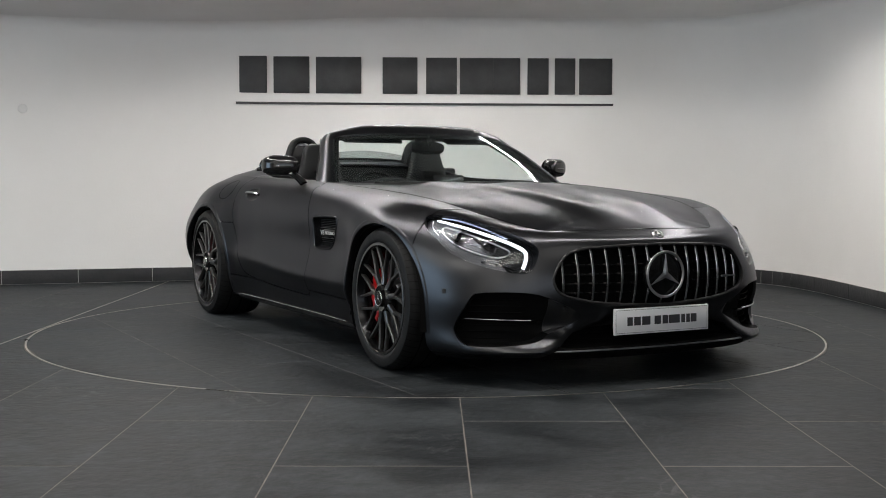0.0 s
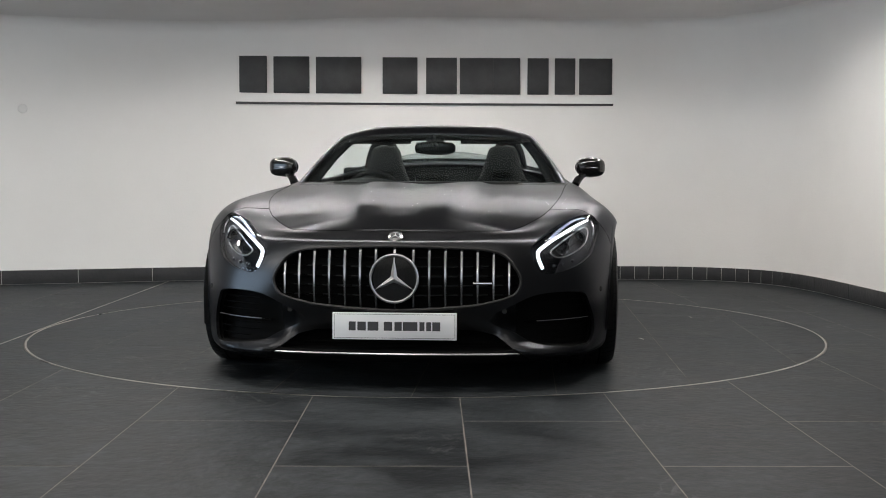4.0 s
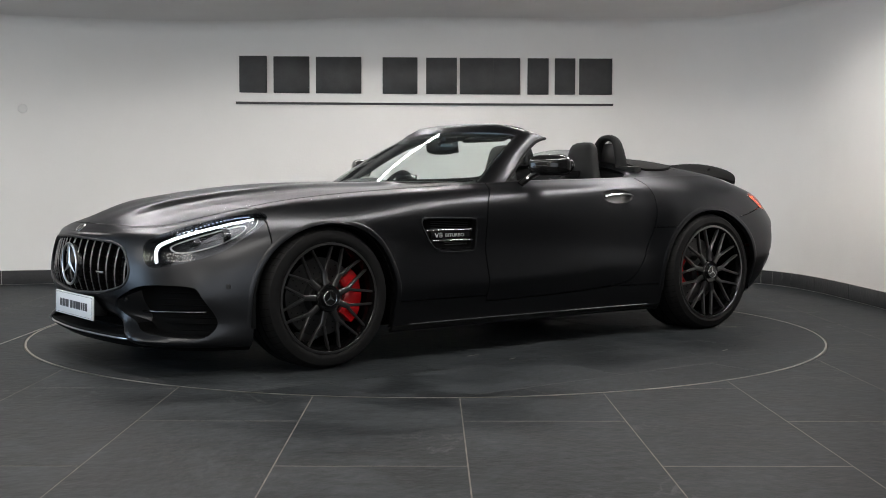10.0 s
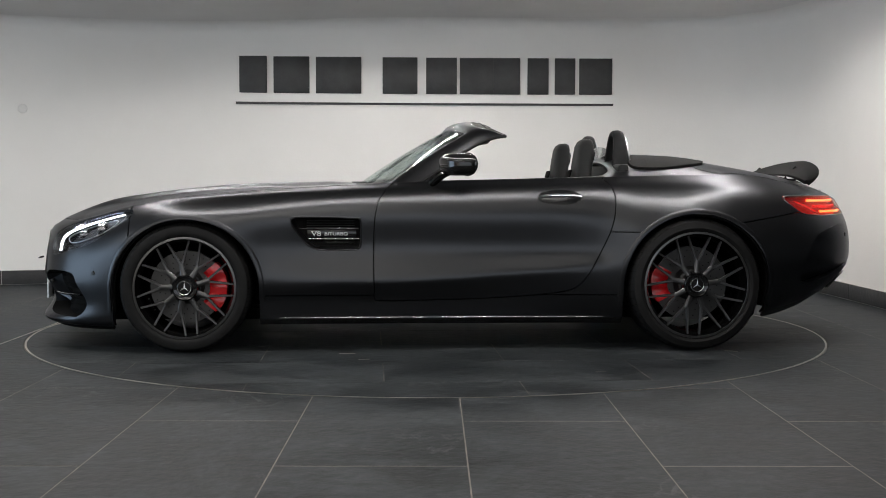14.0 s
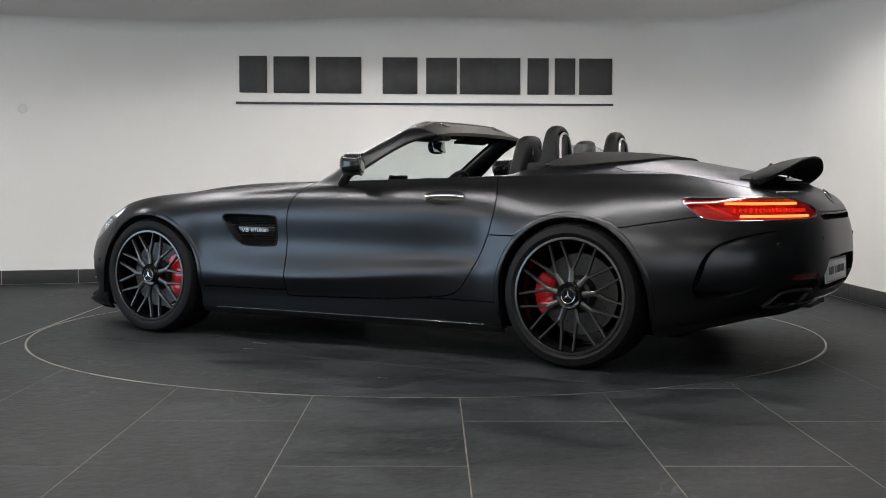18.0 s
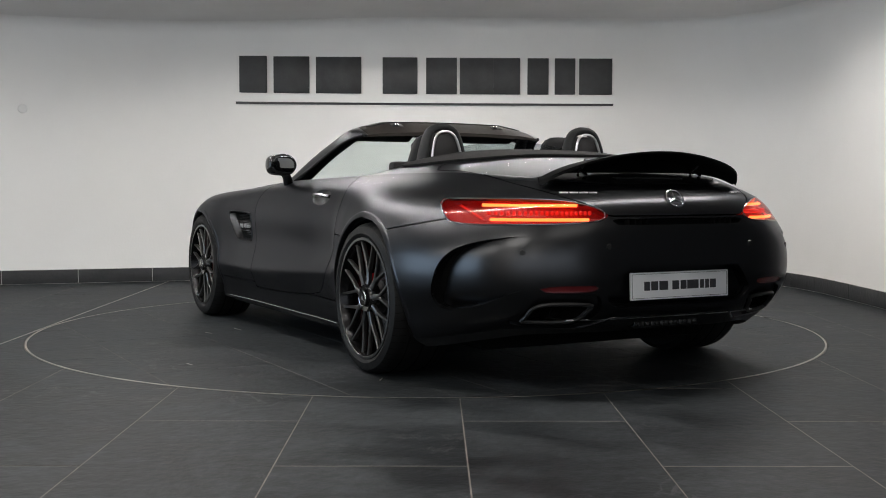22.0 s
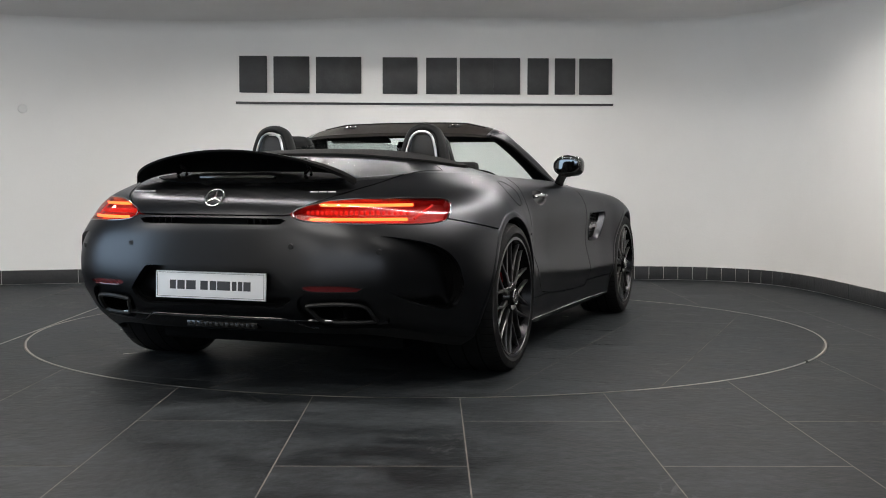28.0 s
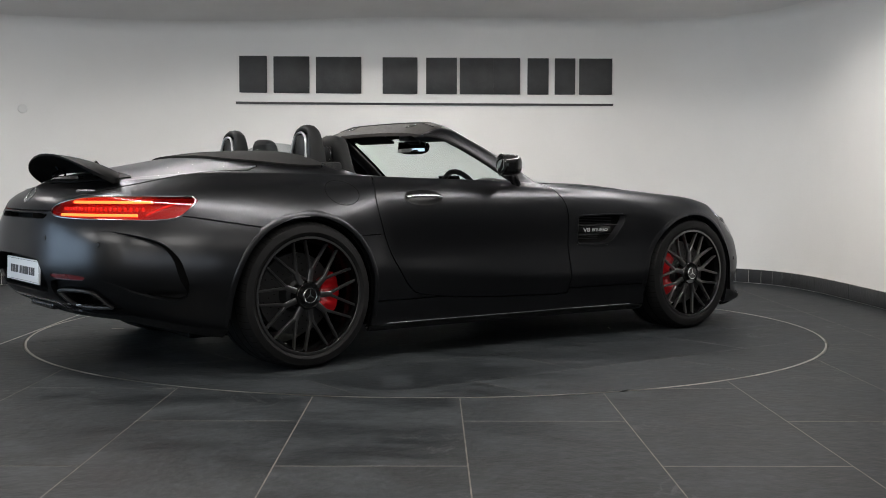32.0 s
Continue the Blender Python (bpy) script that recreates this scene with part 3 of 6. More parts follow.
# eight lines run round the body, from the skirt (0) to the bonnet and belt line (7);
# half-width along the flanks:
WIDTH = [
    spline([(2.3, 0.86), (1.8, 0.90), (1.3, 0.92), (0.9, 0.895), (0.4, 0.882), (-0.6, 0.882), (-0.9, 0.895), (-1.3, 0.93), (-1.7, 0.89), (-2.3, 0.775)]),
    spline([(2.3, 0.90), (1.8, 0.925), (1.3, 0.945), (0.9, 0.92), (0.4, 0.905), (-0.6, 0.905), (-0.9, 0.92), (-1.3, 0.96), (-1.7, 0.945), (-2.3, 0.845)]),
    spline([(2.3, 0.93), (1.8, 0.945), (1.3, 0.965), (0.9, 0.94), (0.4, 0.922), (-0.4, 0.922), (-0.8, 0.94), (-1.3, 0.995), (-1.7, 0.985), (-2.3, 0.90)]),
    spline([(2.3, 0.945), (1.8, 0.955), (1.3, 0.985), (0.95, 0.97), (0.6, 0.957), (0.2, 0.956), (-0.5, 0.952), (-0.8, 0.955), (-1.0, 0.985), (-1.3, 1.012), (-1.5, 1.024), (-1.7, 1.024), (-2.3, 0.98)]),
    spline([(2.3, 0.94), (1.8, 0.955), (1.5, 0.985), (1.3, 0.995), (1.1, 0.985), (0.9, 0.951), (0.6, 0.926), (0.2, 0.920), (-0.5, 0.921), (-0.8, 0.936), (-1.0, 0.985), (-1.3, 1.018), (-1.5, 1.027), (-1.7, 1.022), (-2.3, 0.98)]),
    spline([(2.3, 0.87), (1.8, 0.90), (1.55, 0.95), (1.3, 0.975), (1.1, 0.968), (0.85, 0.945), (0.6, 0.932), (0.2, 0.927), (-0.5, 0.927), (-0.8, 0.933), (-1.05, 0.968), (-1.35, 0.996), (-1.7, 0.970), (-2.3, 0.893)]),
    spline([(2.3, 0.74), (1.8, 0.79), (1.55, 0.84), (1.3, 0.865), (1.0, 0.872), (0.6, 0.878), (0.2, 0.883), (-0.5, 0.885), (-0.9, 0.888), (-1.3, 0.904), (-1.7, 0.878), (-2.3, 0.775)]),
    spline([(2.11, 0.545), (1.95, 0.568), (1.85, 0.597), (1.7, 0.64), (1.2, 0.715), (0.6, 0.755), (0.3, 0.785), (0.0, 0.80), (-0.6, 0.80), (-0.95, 0.79), (-1.3, 0.765), (-1.6, 0.715), (-1.9, 0.635), (-2.3, 0.54)]),
]
# height along the flanks, with the nose and tail values at the ends:
HEIGHT = [
    spline([(2.25, 0.120), (1.9, 0.112), (1.6, 0.115), (0.9, 0.14), (-0.9, 0.14), (-1.6, 0.155), (-1.75, 0.172), (-1.95, 0.215), (-2.1, 0.245), (-2.3, 0.25)]),
    spline([(2.25, 0.160), (1.9, 0.155), (1.6, 0.155), (0.9, 0.168), (-0.9, 0.172), (-1.6, 0.195), (-1.95, 0.275), (-2.1, 0.305), (-2.3, 0.315)]),
    spline([(2.25, 0.250), (1.9, 0.245), (1.6, 0.25), (0.9, 0.265), (-0.9, 0.275), (-1.6, 0.30), (-1.95, 0.355), (-2.3, 0.385)]),
    spline([(2.25, 0.345), (1.9, 0.36), (1.6, 0.38), (0.9, 0.362), (0.4, 0.362), (-0.7, 0.42), (-0.9, 0.425), (-1.6, 0.43), (-1.95, 0.445), (-2.3, 0.465)]),
    spline([(2.25, 0.480), (1.9, 0.50), (1.6, 0.54), (0.9, 0.53), (-0.9, 0.53), (-1.6, 0.56), (-1.95, 0.58), (-2.3, 0.60)]),
    spline([(2.25, 0.610), (1.9, 0.615), (1.6, 0.655), (1.3, 0.70), (0.9, 0.705), (-0.5, 0.71), (-0.9, 0.705), (-1.3, 0.71), (-1.6, 0.70), (-1.95, 0.705), (-2.3, 0.705)]),
    spline([(2.25, 0.640), (2.1, 0.647), (2.0, 0.656), (1.8, 0.692), (1.6, 0.745), (1.3, 0.788), (0.9, 0.806), (0.3, 0.822), (-0.5, 0.835), (-0.9, 0.838), (-1.3, 0.84), (-1.6, 0.83), (-1.95, 0.81), (-2.3, 0.798)]),
    spline([(2.11, 0.670), (2.0, 0.666), (1.95, 0.665), (1.9, 0.675), (1.75, 0.714), (1.45, 0.779), (1.2, 0.810), (0.6, 0.852), (0.3, 0.868), (0.0, 0.881), (-0.6, 0.897), (-0.9, 0.905), (-1.3, 0.915), (-1.6, 0.917), (-1.9, 0.898), (-2.2, 0.862)]),
]
NOSE = [2.12, 2.165, 2.105, 2.168, 2.192, 2.163, 2.125, 2.085]
SNOUT = [0.012, 0.014, 0.014, 0.020, 0.022, 0.020, 0.018, 0.018]
TAIL = [-2.17, -2.285, -2.344, -2.367, -2.363, -2.345, -2.295, -2.17]
NOSE_START, TAIL_START = 1.2, -1.3
NOSE_POWER = [3.1, 3.3, 3.3, 3.0, 2.65, 2.6, 2.8, 3.8]
TAIL_POWER = [3.2, 3.2, 3.1, 3.0, 3.0, 3.0, 3.0, 2.8]


def level_line(j, s):
    """The j-th line at s: 0..1 round the nose, 1..2 along the flank, 2..3 round the tail."""
    x, k = np.zeros_like(s), np.ones_like(s)
    for a, ends, power, start, sign in ((s < 1, NOSE, NOSE_POWER, NOSE_START, 1), (s > 2, TAIL, TAIL_POWER, TAIL_START, -1)):
        u = s[a] if sign > 0 else 3 - s[a]
        ang = u * math.pi / 2
        p = power[j]
        cx, sy = np.cos(ang) ** (2 / p), np.sin(ang) ** (2 / p)
        x[a] = start + (ends[j] - start) * cx
        k[a] = sy
    mid = (s >= 1) & (s <= 2)
    x[mid] = NOSE_START + (TAIL_START - NOSE_START) * (s[mid] - 1)
    y, z = WIDTH[j](x) * k, HEIGHT[j](x)
    return np.column_stack([x + np.where(s < 1, SNOUT[j] * np.exp(-(y / 0.2) ** 2), 0), y, z])


def even(a, b, n):
    return np.linspace(a, b, n)


S_NOSE = np.concatenate([even(0, 0.12, 14)[:-1] ** 1.0, even(0.12, 1, 52)])
S_ROUND = np.concatenate([S_NOSE, 1 + even(0, 1, 124)[1:], 3 - S_NOSE[::-1][1:]])
LEVELS = np.array([level_line(j, S_ROUND) for j in range(8)])


def lofted(levels, per=7):
    """Smooth rows through the lines."""
    k = len(levels)
    rows = []
    for i in range(k - 1):
        a, b, c, d = levels[max(i - 1, 0)], levels[i], levels[i + 1], levels[min(i + 2, k - 1)]
        m0 = (c - a) / (2 if i else 1)
        m1 = (d - b) / (2 if i < k - 2 else 1)
        # a crisp crease along the doors and sills on the fourth line
        w = (np.clip((0.80 - b[:, 0]) / 0.25, 0, 1) * np.clip((b[:, 0] + 0.80) / 0.25, 0, 1))[:, None]
        if i == 3:
            m0 = m0 + (c - b - m0) * w * 0.55
        if i == 2:
            m1 = m1 + (c - b - m1) * w * 0.55
        for t in np.arange(per) / per:
            rows.append((2 * t ** 3 - 3 * t * t + 1) * b + (t ** 3 - 2 * t * t + t) * m0 + (3 * t * t - 2 * t ** 3) * c + (t ** 3 - t * t) * m1)
    rows.append(levels[-1])
    return np.array(rows)


ROWS = lofted(LEVELS)


ARCHES = ((1.312, 0.325, 0.373, 0.360), (-1.318, 0.335, 0.380, 0.381))


def arch_gap(x, z, cx, cz, rx, rz):
    """Distance outside a wheel opening: half an ellipse above the hub, upright edges below."""
    dx, dz = np.abs(x - cx) / rx, np.maximum(z - cz, 0) / rz
    return (np.hypot(dx, dz) - 1) * (rx + rz) / 2


def arch_at(a, grow, cx, cz, rx, rz):
    """A point on the edge of a wheel opening, grown by some metres."""
    ca, sa = math.cos(a), math.sin(a)
    return cx + (rx + grow) * (ca if sa > 0 else math.copysign(1, ca)), cz + (rz + grow) * sa


def wheel_flare(p):
    """Raised lip round the wheel openings."""
    out = p.copy()
    for cx, cz, rx, rz in ARCHES:
        d = arch_gap(p[..., 0], p[..., 2], cx, cz, rx, rz)
        out[..., 1] += np.where(p[..., 2] > 0.15, 0.002 * np.exp(-(np.maximum(d, 0) / 0.03) ** 2), 0) * (p[..., 1] > 0.6)
    return out


def front_blade(p):
    """Raised blade that sweeps from the plate down and out to the bumper's lower corner."""
    out = p.copy()
    line = path3([(0.30, 0.278), (0.40, 0.258), (0.48, 0.215), (0.55, 0.175), (0.64, 0.152), (0.80, 0.148)], 6)
    d = np.min([np.hypot(p[..., 1] - a, p[..., 2] - b) for a, b in line], axis=0)
    out[..., 0] += np.where(p[..., 0] > 1.6, 0.021 * np.exp(-(d / 0.026) ** 2), 0)
    return out


ROWS = front_blade(wheel_flare(ROWS))
wrap = grid(ROWS)

# top surface: bonnet, belt strips and rear deck
MID_Z = spline([(2.112, 0.670), (2.065, 0.690), (1.964, 0.724), (1.862, 0.749), (1.78, 0.766), (1.68, 0.781), (1.5, 0.805), (1.3, 0.827), (1.0, 0.847), (0.7, 0.854), (0.45, 0.86), (0.3, 0.88), (-0.6, 0.905), (-0.84, 0.93), (-0.97, 1.005), (-1.10, 1.028),
                (-1.33, 1.022), (-1.55, 0.995), (-1.71, 0.967), (-1.93, 0.926), (-2.1, 0.885), (-2.18, 0.862)])


def top_height(x, y, edge_y, edge_z):
    a = np.clip(np.abs(y) / np.maximum(edge_y, 1e-6), 0, 1)
    bonnet = np.clip((x - 0.3) / 0.3, 0, 1)
    power = 2.2 * bonnet + 2.6 * (1 - bonnet)
    z = edge_z + (MID_Z(x) - edge_z) * (1 - a ** power)
    fade = np.clip((2.09 - x) / 0.28, 0, 1) * np.clip((x - 0.35) / 0.25, 0, 1)
    fade = fade * fade * (3 - 2 * fade)
    d1 = 0.175 + 0.085 * (1.95 - x)
    t = np.clip((np.abs(y) - d1) / 0.085, 0, 1)
    dome = 0.022 * (1 - t * t * (3 - 2 * t)) - 0.013 * np.exp(-(np.abs(y) / (0.085 + 0.05 * (1.95 - x))) ** 2) - 0.005 * np.exp(-((np.abs(y) - d1 - 0.15) / 0.07) ** 2)
    return z + dome * fade


EDGE = ROWS[-1]
V_ROW = np.linspace(-1, 1, 73)
top_rows = []
for ex, ey, ez in EDGE:
    y = V_ROW * ey
    x = np.full_like(y, ex)
    top_rows.append(np.column_stack([x, y, top_height(x, y, ey, ez)]))
top = grid(np.array(top_rows))
top.f = [f if np.cross(top.v[f[1]] - top.v[f[0]], top.v[f[3]] - top.v[f[0]])[2] > 0 else f[::-1] for f in top.f]

GAP = 0.0030


def both(s):
    return weld(join(s, flip_y(s)))


def in_x(fn, lo=-9, hi=9):
    """An outline that holds only between two stations."""
    return lambda v: np.maximum(fn(v), np.maximum(lo - v[:, 0], v[:, 0] - hi))


# --- outlines of openings, lamps and panels ---
ARCH_F = lambda v: arch_gap(v[:, 0], v[:, 2], *ARCHES[0])
ARCH_R = lambda v: arch_gap(v[:, 0], v[:, 2], *ARCHES[1])
GRILLE = in_x(outline([(0.0, 0.609), (0.29, 0.599), (0.40, 0.588), (0.465, 0.560), (0.515, 0.490), (0.52, 0.445), (0.49, 0.402), (0.40, 0.375), (0.29, 0.358), (0.0, 0.342), (-0.3, 0.358), (-0.3, 0.60)], (1, 2)), 1.8)
HEADLAMP = in_x(outline([(0.560, 0.590), (0.582, 0.53), (0.615, 0.491), (0.67, 0.490), (0.765, 0.517), (0.832, 0.560), (0.859, 0.615), (0.876, 0.665), (0.867, 0.703), (0.842, 0.728), (0.80, 0.727), (0.72, 0.704), (0.64, 0.662), (0.588, 0.624)], (1, 2)), 1.57)
CORNER_INTAKE = in_x(outline([(0.79, 0.402), (0.68, 0.410), (0.58, 0.400), (0.49, 0.362), (0.41, 0.322), (0.385, 0.295), (0.43, 0.268), (0.51, 0.235), (0.58, 0.198), (0.70, 0.180), (0.80, 0.174), (0.828, 0.182), (0.846, 0.23), (0.840, 0.29), (0.815, 0.365)], (1, 2), n=4), 1.6)
LOWER_INTAKE = in_x(outline([(-0.5, 0.172), (0.50, 0.172), (0.47, 0.197), (0.42, 0.232), (0.34, 0.252), (0.20, 0.258), (0.0, 0.262), (-0.5, 0.262)], (1, 2), False), 1.6)
SIDE_VENT = outline([(0.785, 0.688), (0.74, 0.697), (0.44, 0.690), (0.424, 0.678), (0.424, 0.545), (0.44, 0.528), (0.63, 0.526), (0.70, 0.555), (0.765, 0.640)], (0, 2), n=3)
DOOR = outline([(0.215, 0.90), (0.262, 0.865), (0.318, 0.80), (0.344, 0.736), (0.356, 0.60), (0.354, 0.30), (0.335, 0.264), (0.1, 0.266), (-0.15, 0.272), (-0.41, 0.286), (-0.63, 0.310),
                (-0.715, 0.350), (-0.785, 0.448), (-0.871, 0.623), (-0.900, 0.769), (-0.882, 0.86), (-0.85, 0.90), (-0.84, 1.0), (0.16, 1.0)], (0, 2), n=3)
TAIL_SHAPE = in_x(outline([(0.89, 0.795), (0.86, 0.806), (0.62, 0.807), (0.50, 0.800), (0.42, 0.780), (0.362, 0.755), (0.362, 0.732), (0.41, 0.717), (0.51, 0.709), (0.72, 0.704), (0.84, 0.704), (0.90, 0.73)], (1, 2), n=3), -9, -1.79)
TAILLAMP = lambda v: np.maximum(TAIL_SHAPE(v), v[:, 0] + 1.80 + np.clip(0.795 - v[:, 2], 0, 1) * 1.25)
SLOT = in_x(outline([(-0.5, 0.729), (0.32, 0.727), (0.345, 0.722), (0.325, 0.703), (0.28, 0.701), (-0.5, 0.701)], (1, 2), False), -9, -1.9)
PLATE_BAY = in_x(outline([(-0.5, 0.365), (0.325, 0.365), (0.362, 0.39), (0.378, 0.425), (0.31, 0.51), (0.29, 0.528), (-0.5, 0.532)], (1, 2), False), -9, -1.9)
REFLECTOR = in_x(outline([(0.655, 0.444), (0.60, 0.458), (0.50, 0.460), (0.42, 0.457), (0.455, 0.436), (0.63, 0.435)], (1, 2), n=3), -9, -1.9)
EXHAUST = in_x(outline([(0.655, 0.322), (0.622, 0.379), (0.44, 0.379), (0.434, 0.352), (0.475, 0.308), (0.642, 0.306)], (1, 2), n=3), -9, -1.9)
SCOOP = in_x(outline([(-1.925, 0.347), (-1.892, 0.362), (-1.890, 0.41), (-1.908, 0.47), (-1.935, 0.54), (-1.985, 0.597), (-2.05, 0.628), (-2.13, 0.648), (-2.20, 0.655), (-2.262, 0.61), (-2.275, 0.52), (-2.245, 0.462), (-2.18, 0.428), (-2.08, 0.380), (-2.0, 0.358)], (0, 2), n=4), -2.3, -1.5)
SURROUND = in_x(outline([(0.70, 0.298), (0.688, 0.36), (0.654, 0.405), (0.609, 0.425), (0.52, 0.429), (0.43, 0.426), (0.395, 0.395), (0.392, 0.345), (0.44, 0.291), (0.56, 0.288)], (1, 2), n=3), -9, -1.9)
HANDLE = outline([(-0.608 + 0.118 * math.cos(a), 0.797 + 0.039 * math.sin(a)) for a in np.arange(24) * math.pi / 12], (0, 2), n=2)
LID = in_x(outline([(-0.5, 0.738), (0.352, 0.738), (0.40, 0.772), (0.505, 0.822), (0.585, 0.868), (0.655, 0.93), (0.60, 1.2), (-0.5, 1.2)], (1, 2), False), -9, -1.5)

half = wrap
_, half = cut(half, ARCH_F)
_, half = cut(half, ARCH_R)
mouth = {}
for key, fn in (("headlamp", HEADLAMP), ("grille", GRILLE), ("corner", CORNER_INTAKE), ("lower", LOWER_INTAKE), ("vent", SIDE_VENT), ("taillamp", TAILLAMP),
                ("slot", SLOT), ("bay", PLATE_BAY), ("reflector", REFLECTOR), ("exhaust", EXHAUST), ("surround", SURROUND), ("scoop", SCOOP), ("handle", HANDLE)):
    mouth[key], half = cut(half, fn)


def gap_split(s, fn, gap=GAP):
    val = fn(s.v)
    return clip(s, val + gap), clip(s, gap - val)


door_s, rest = gap_split(half, DOOR)
bumper_f, rest = gap_split(rest, lambda v: np.maximum(1.60 - v[:, 0], v[:, 2] - 2))
lid_s, rest = gap_split(rest, LID)
bumper_r, rest = gap_split(rest, lambda v: np.maximum(v[:, 0] + 1.45, v[:, 2] - (0.664 + np.clip(-1.53 - v[:, 0], 0, 1) * 0.16)))
sill_s, rest = gap_split(rest, lambda v: np.maximum(np.maximum(v[:, 2] - 0.292, v[:, 0] - 1.2), -1.2 - v[:, 0]))
fender_s, quarter_s = clip(rest, -rest.v[:, 0]), clip(rest, rest.v[:, 0])
lower_q, quarter_s = gap_split(quarter_s, lambda v: np.maximum(np.maximum(v[:, 2] - 0.619, -1.2 - v[:, 0]), v[:, 0]))

splitter_s, bumper_f = gap_split(bumper_f, lambda v: v[:, 2] - 0.130 - 0.05 * np.clip((0.56 - np.abs(v[:, 1])) / 0.06, 0, 1), 0.001)
part("front_bumper", panel(both(bumper_f)), PAINT, car)
part("front_splitter", panel(both(splitter_s)), SPOILER_BLACK, car, "black front splitter")


def diffuser_line(v):
    """Height of the black lower tail piece under the bumper."""
    y = np.abs(v[:, 1])
    h = 0.318 - 0.046 * np.clip((y - 0.31) / 0.10, 0, 1)
    return v[:, 2] - np.where(y > 0.7, 0.272 - (y - 0.7) * 0.30, h)


diffuser_s, bumper_r = gap_split(bumper_r, diffuser_line, 0.001)
part("rear_bumper", panel(both(bumper_r)), PAINT, car)
part("diffuser", panel(both(diffuser_s)), TRIM, car, "black rear diffuser")
skirt_s, sill_s = gap_split(sill_s, lambda v: v[:, 2] - 0.172, 0.001)
for side in (skirt_s, flip_y(skirt_s)):
    part("side_skirt", panel(side), GLOSS, car, "gloss black side skirt blade")
for name, s in (("door", door_s), ("front_wing", fender_s), ("rear_wing", quarter_s), ("lower_quarter", lower_q), ("sill", sill_s)):
    for side in (s, flip_y(s)):
        part(name, panel(side), PAINT, car)

bonnet_s, belt = cut(top, lambda v: 0.44 - v[:, 0] + 0.06 * (v[:, 1] / 0.75) ** 2)
part("bonnet", bonnet_s, PAINT, car)
shut = [q for q in EDGE if q[0] > 0.47]
shut = [(x, -y, z) for x, y, z in shut[:0:-1]] + [tuple(q) for q in shut]
part("bonnet_joint", tube(shut[::2], 0.0015, 5), BLACK, car, "thin dark bonnet joint")
COCKPIT = outline([(0.30, 0.0), (0.27, 0.45), (0.17, 0.68), (0.0, 0.725), (-0.5, 0.735), (-0.80, 0.725), (-0.90, 0.66), (-0.93, 0.50), (-0.945, 0.0), (-0.93, -0.50), (-0.90, -0.66), (-0.80, -0.725), (-0.5, -0.735), (0.0, -0.725), (0.17, -0.68), (0.27, -0.45)], (0, 1), n=4)
_, belt = cut(belt, COCKPIT)
cowl, deck = cut(belt, lambda v: -0.87 - v[:, 0])
part("belt_strip", panel(cowl, 0.03), TRIM, car, "black strip round the cockpit edge")
tonneau_edge = [(-1.04, 0.0), (-1.04, 0.55), (-1.05, 0.655), (-1.10, 0.685), (-1.25, 0.665), (-1.42, 0.56), (-1.51, 0.40), (-1.55, 0.0)]
TONNEAU = outline(tonneau_edge + [(x, -y) for x, y in tonneau_edge[-2:0:-1]], (0, 1), n=4)
tonneau, deck = gap_split(deck, TONNEAU, 0.003)
TRUNK = outline([(-1.40, 0.0), (-1.40, 0.64), (-1.60, 0.668), (-1.9, 0.60), (-2.15, 0.50), (-2.4, 0.45), (-2.4, -0.45), (-2.15, -0.50), (-1.9, -0.60), (-1.60, -0.668), (-1.40, -0.64)], (0, 1), n=2)
trunk_s, deck = gap_split(deck, TRUNK)
part("deck", panel(deck), PAINT, car)
part("soft_top_cover", panel(Shell(tonneau.v + np.array([0, 0, 0.012]), tonneau.f), 0.03), FABRIC, car, "black fabric soft-top cover")
boot = part("boot_lid", panel(join(trunk_s, both(lid_s))), PAINT, car)

# dark inner shell behind all the gaps
liner = offset(half, -0.03)
part("inner_shell", both(liner), BLACK, car, "dark inner body shell")


# ---------- wheels ----------


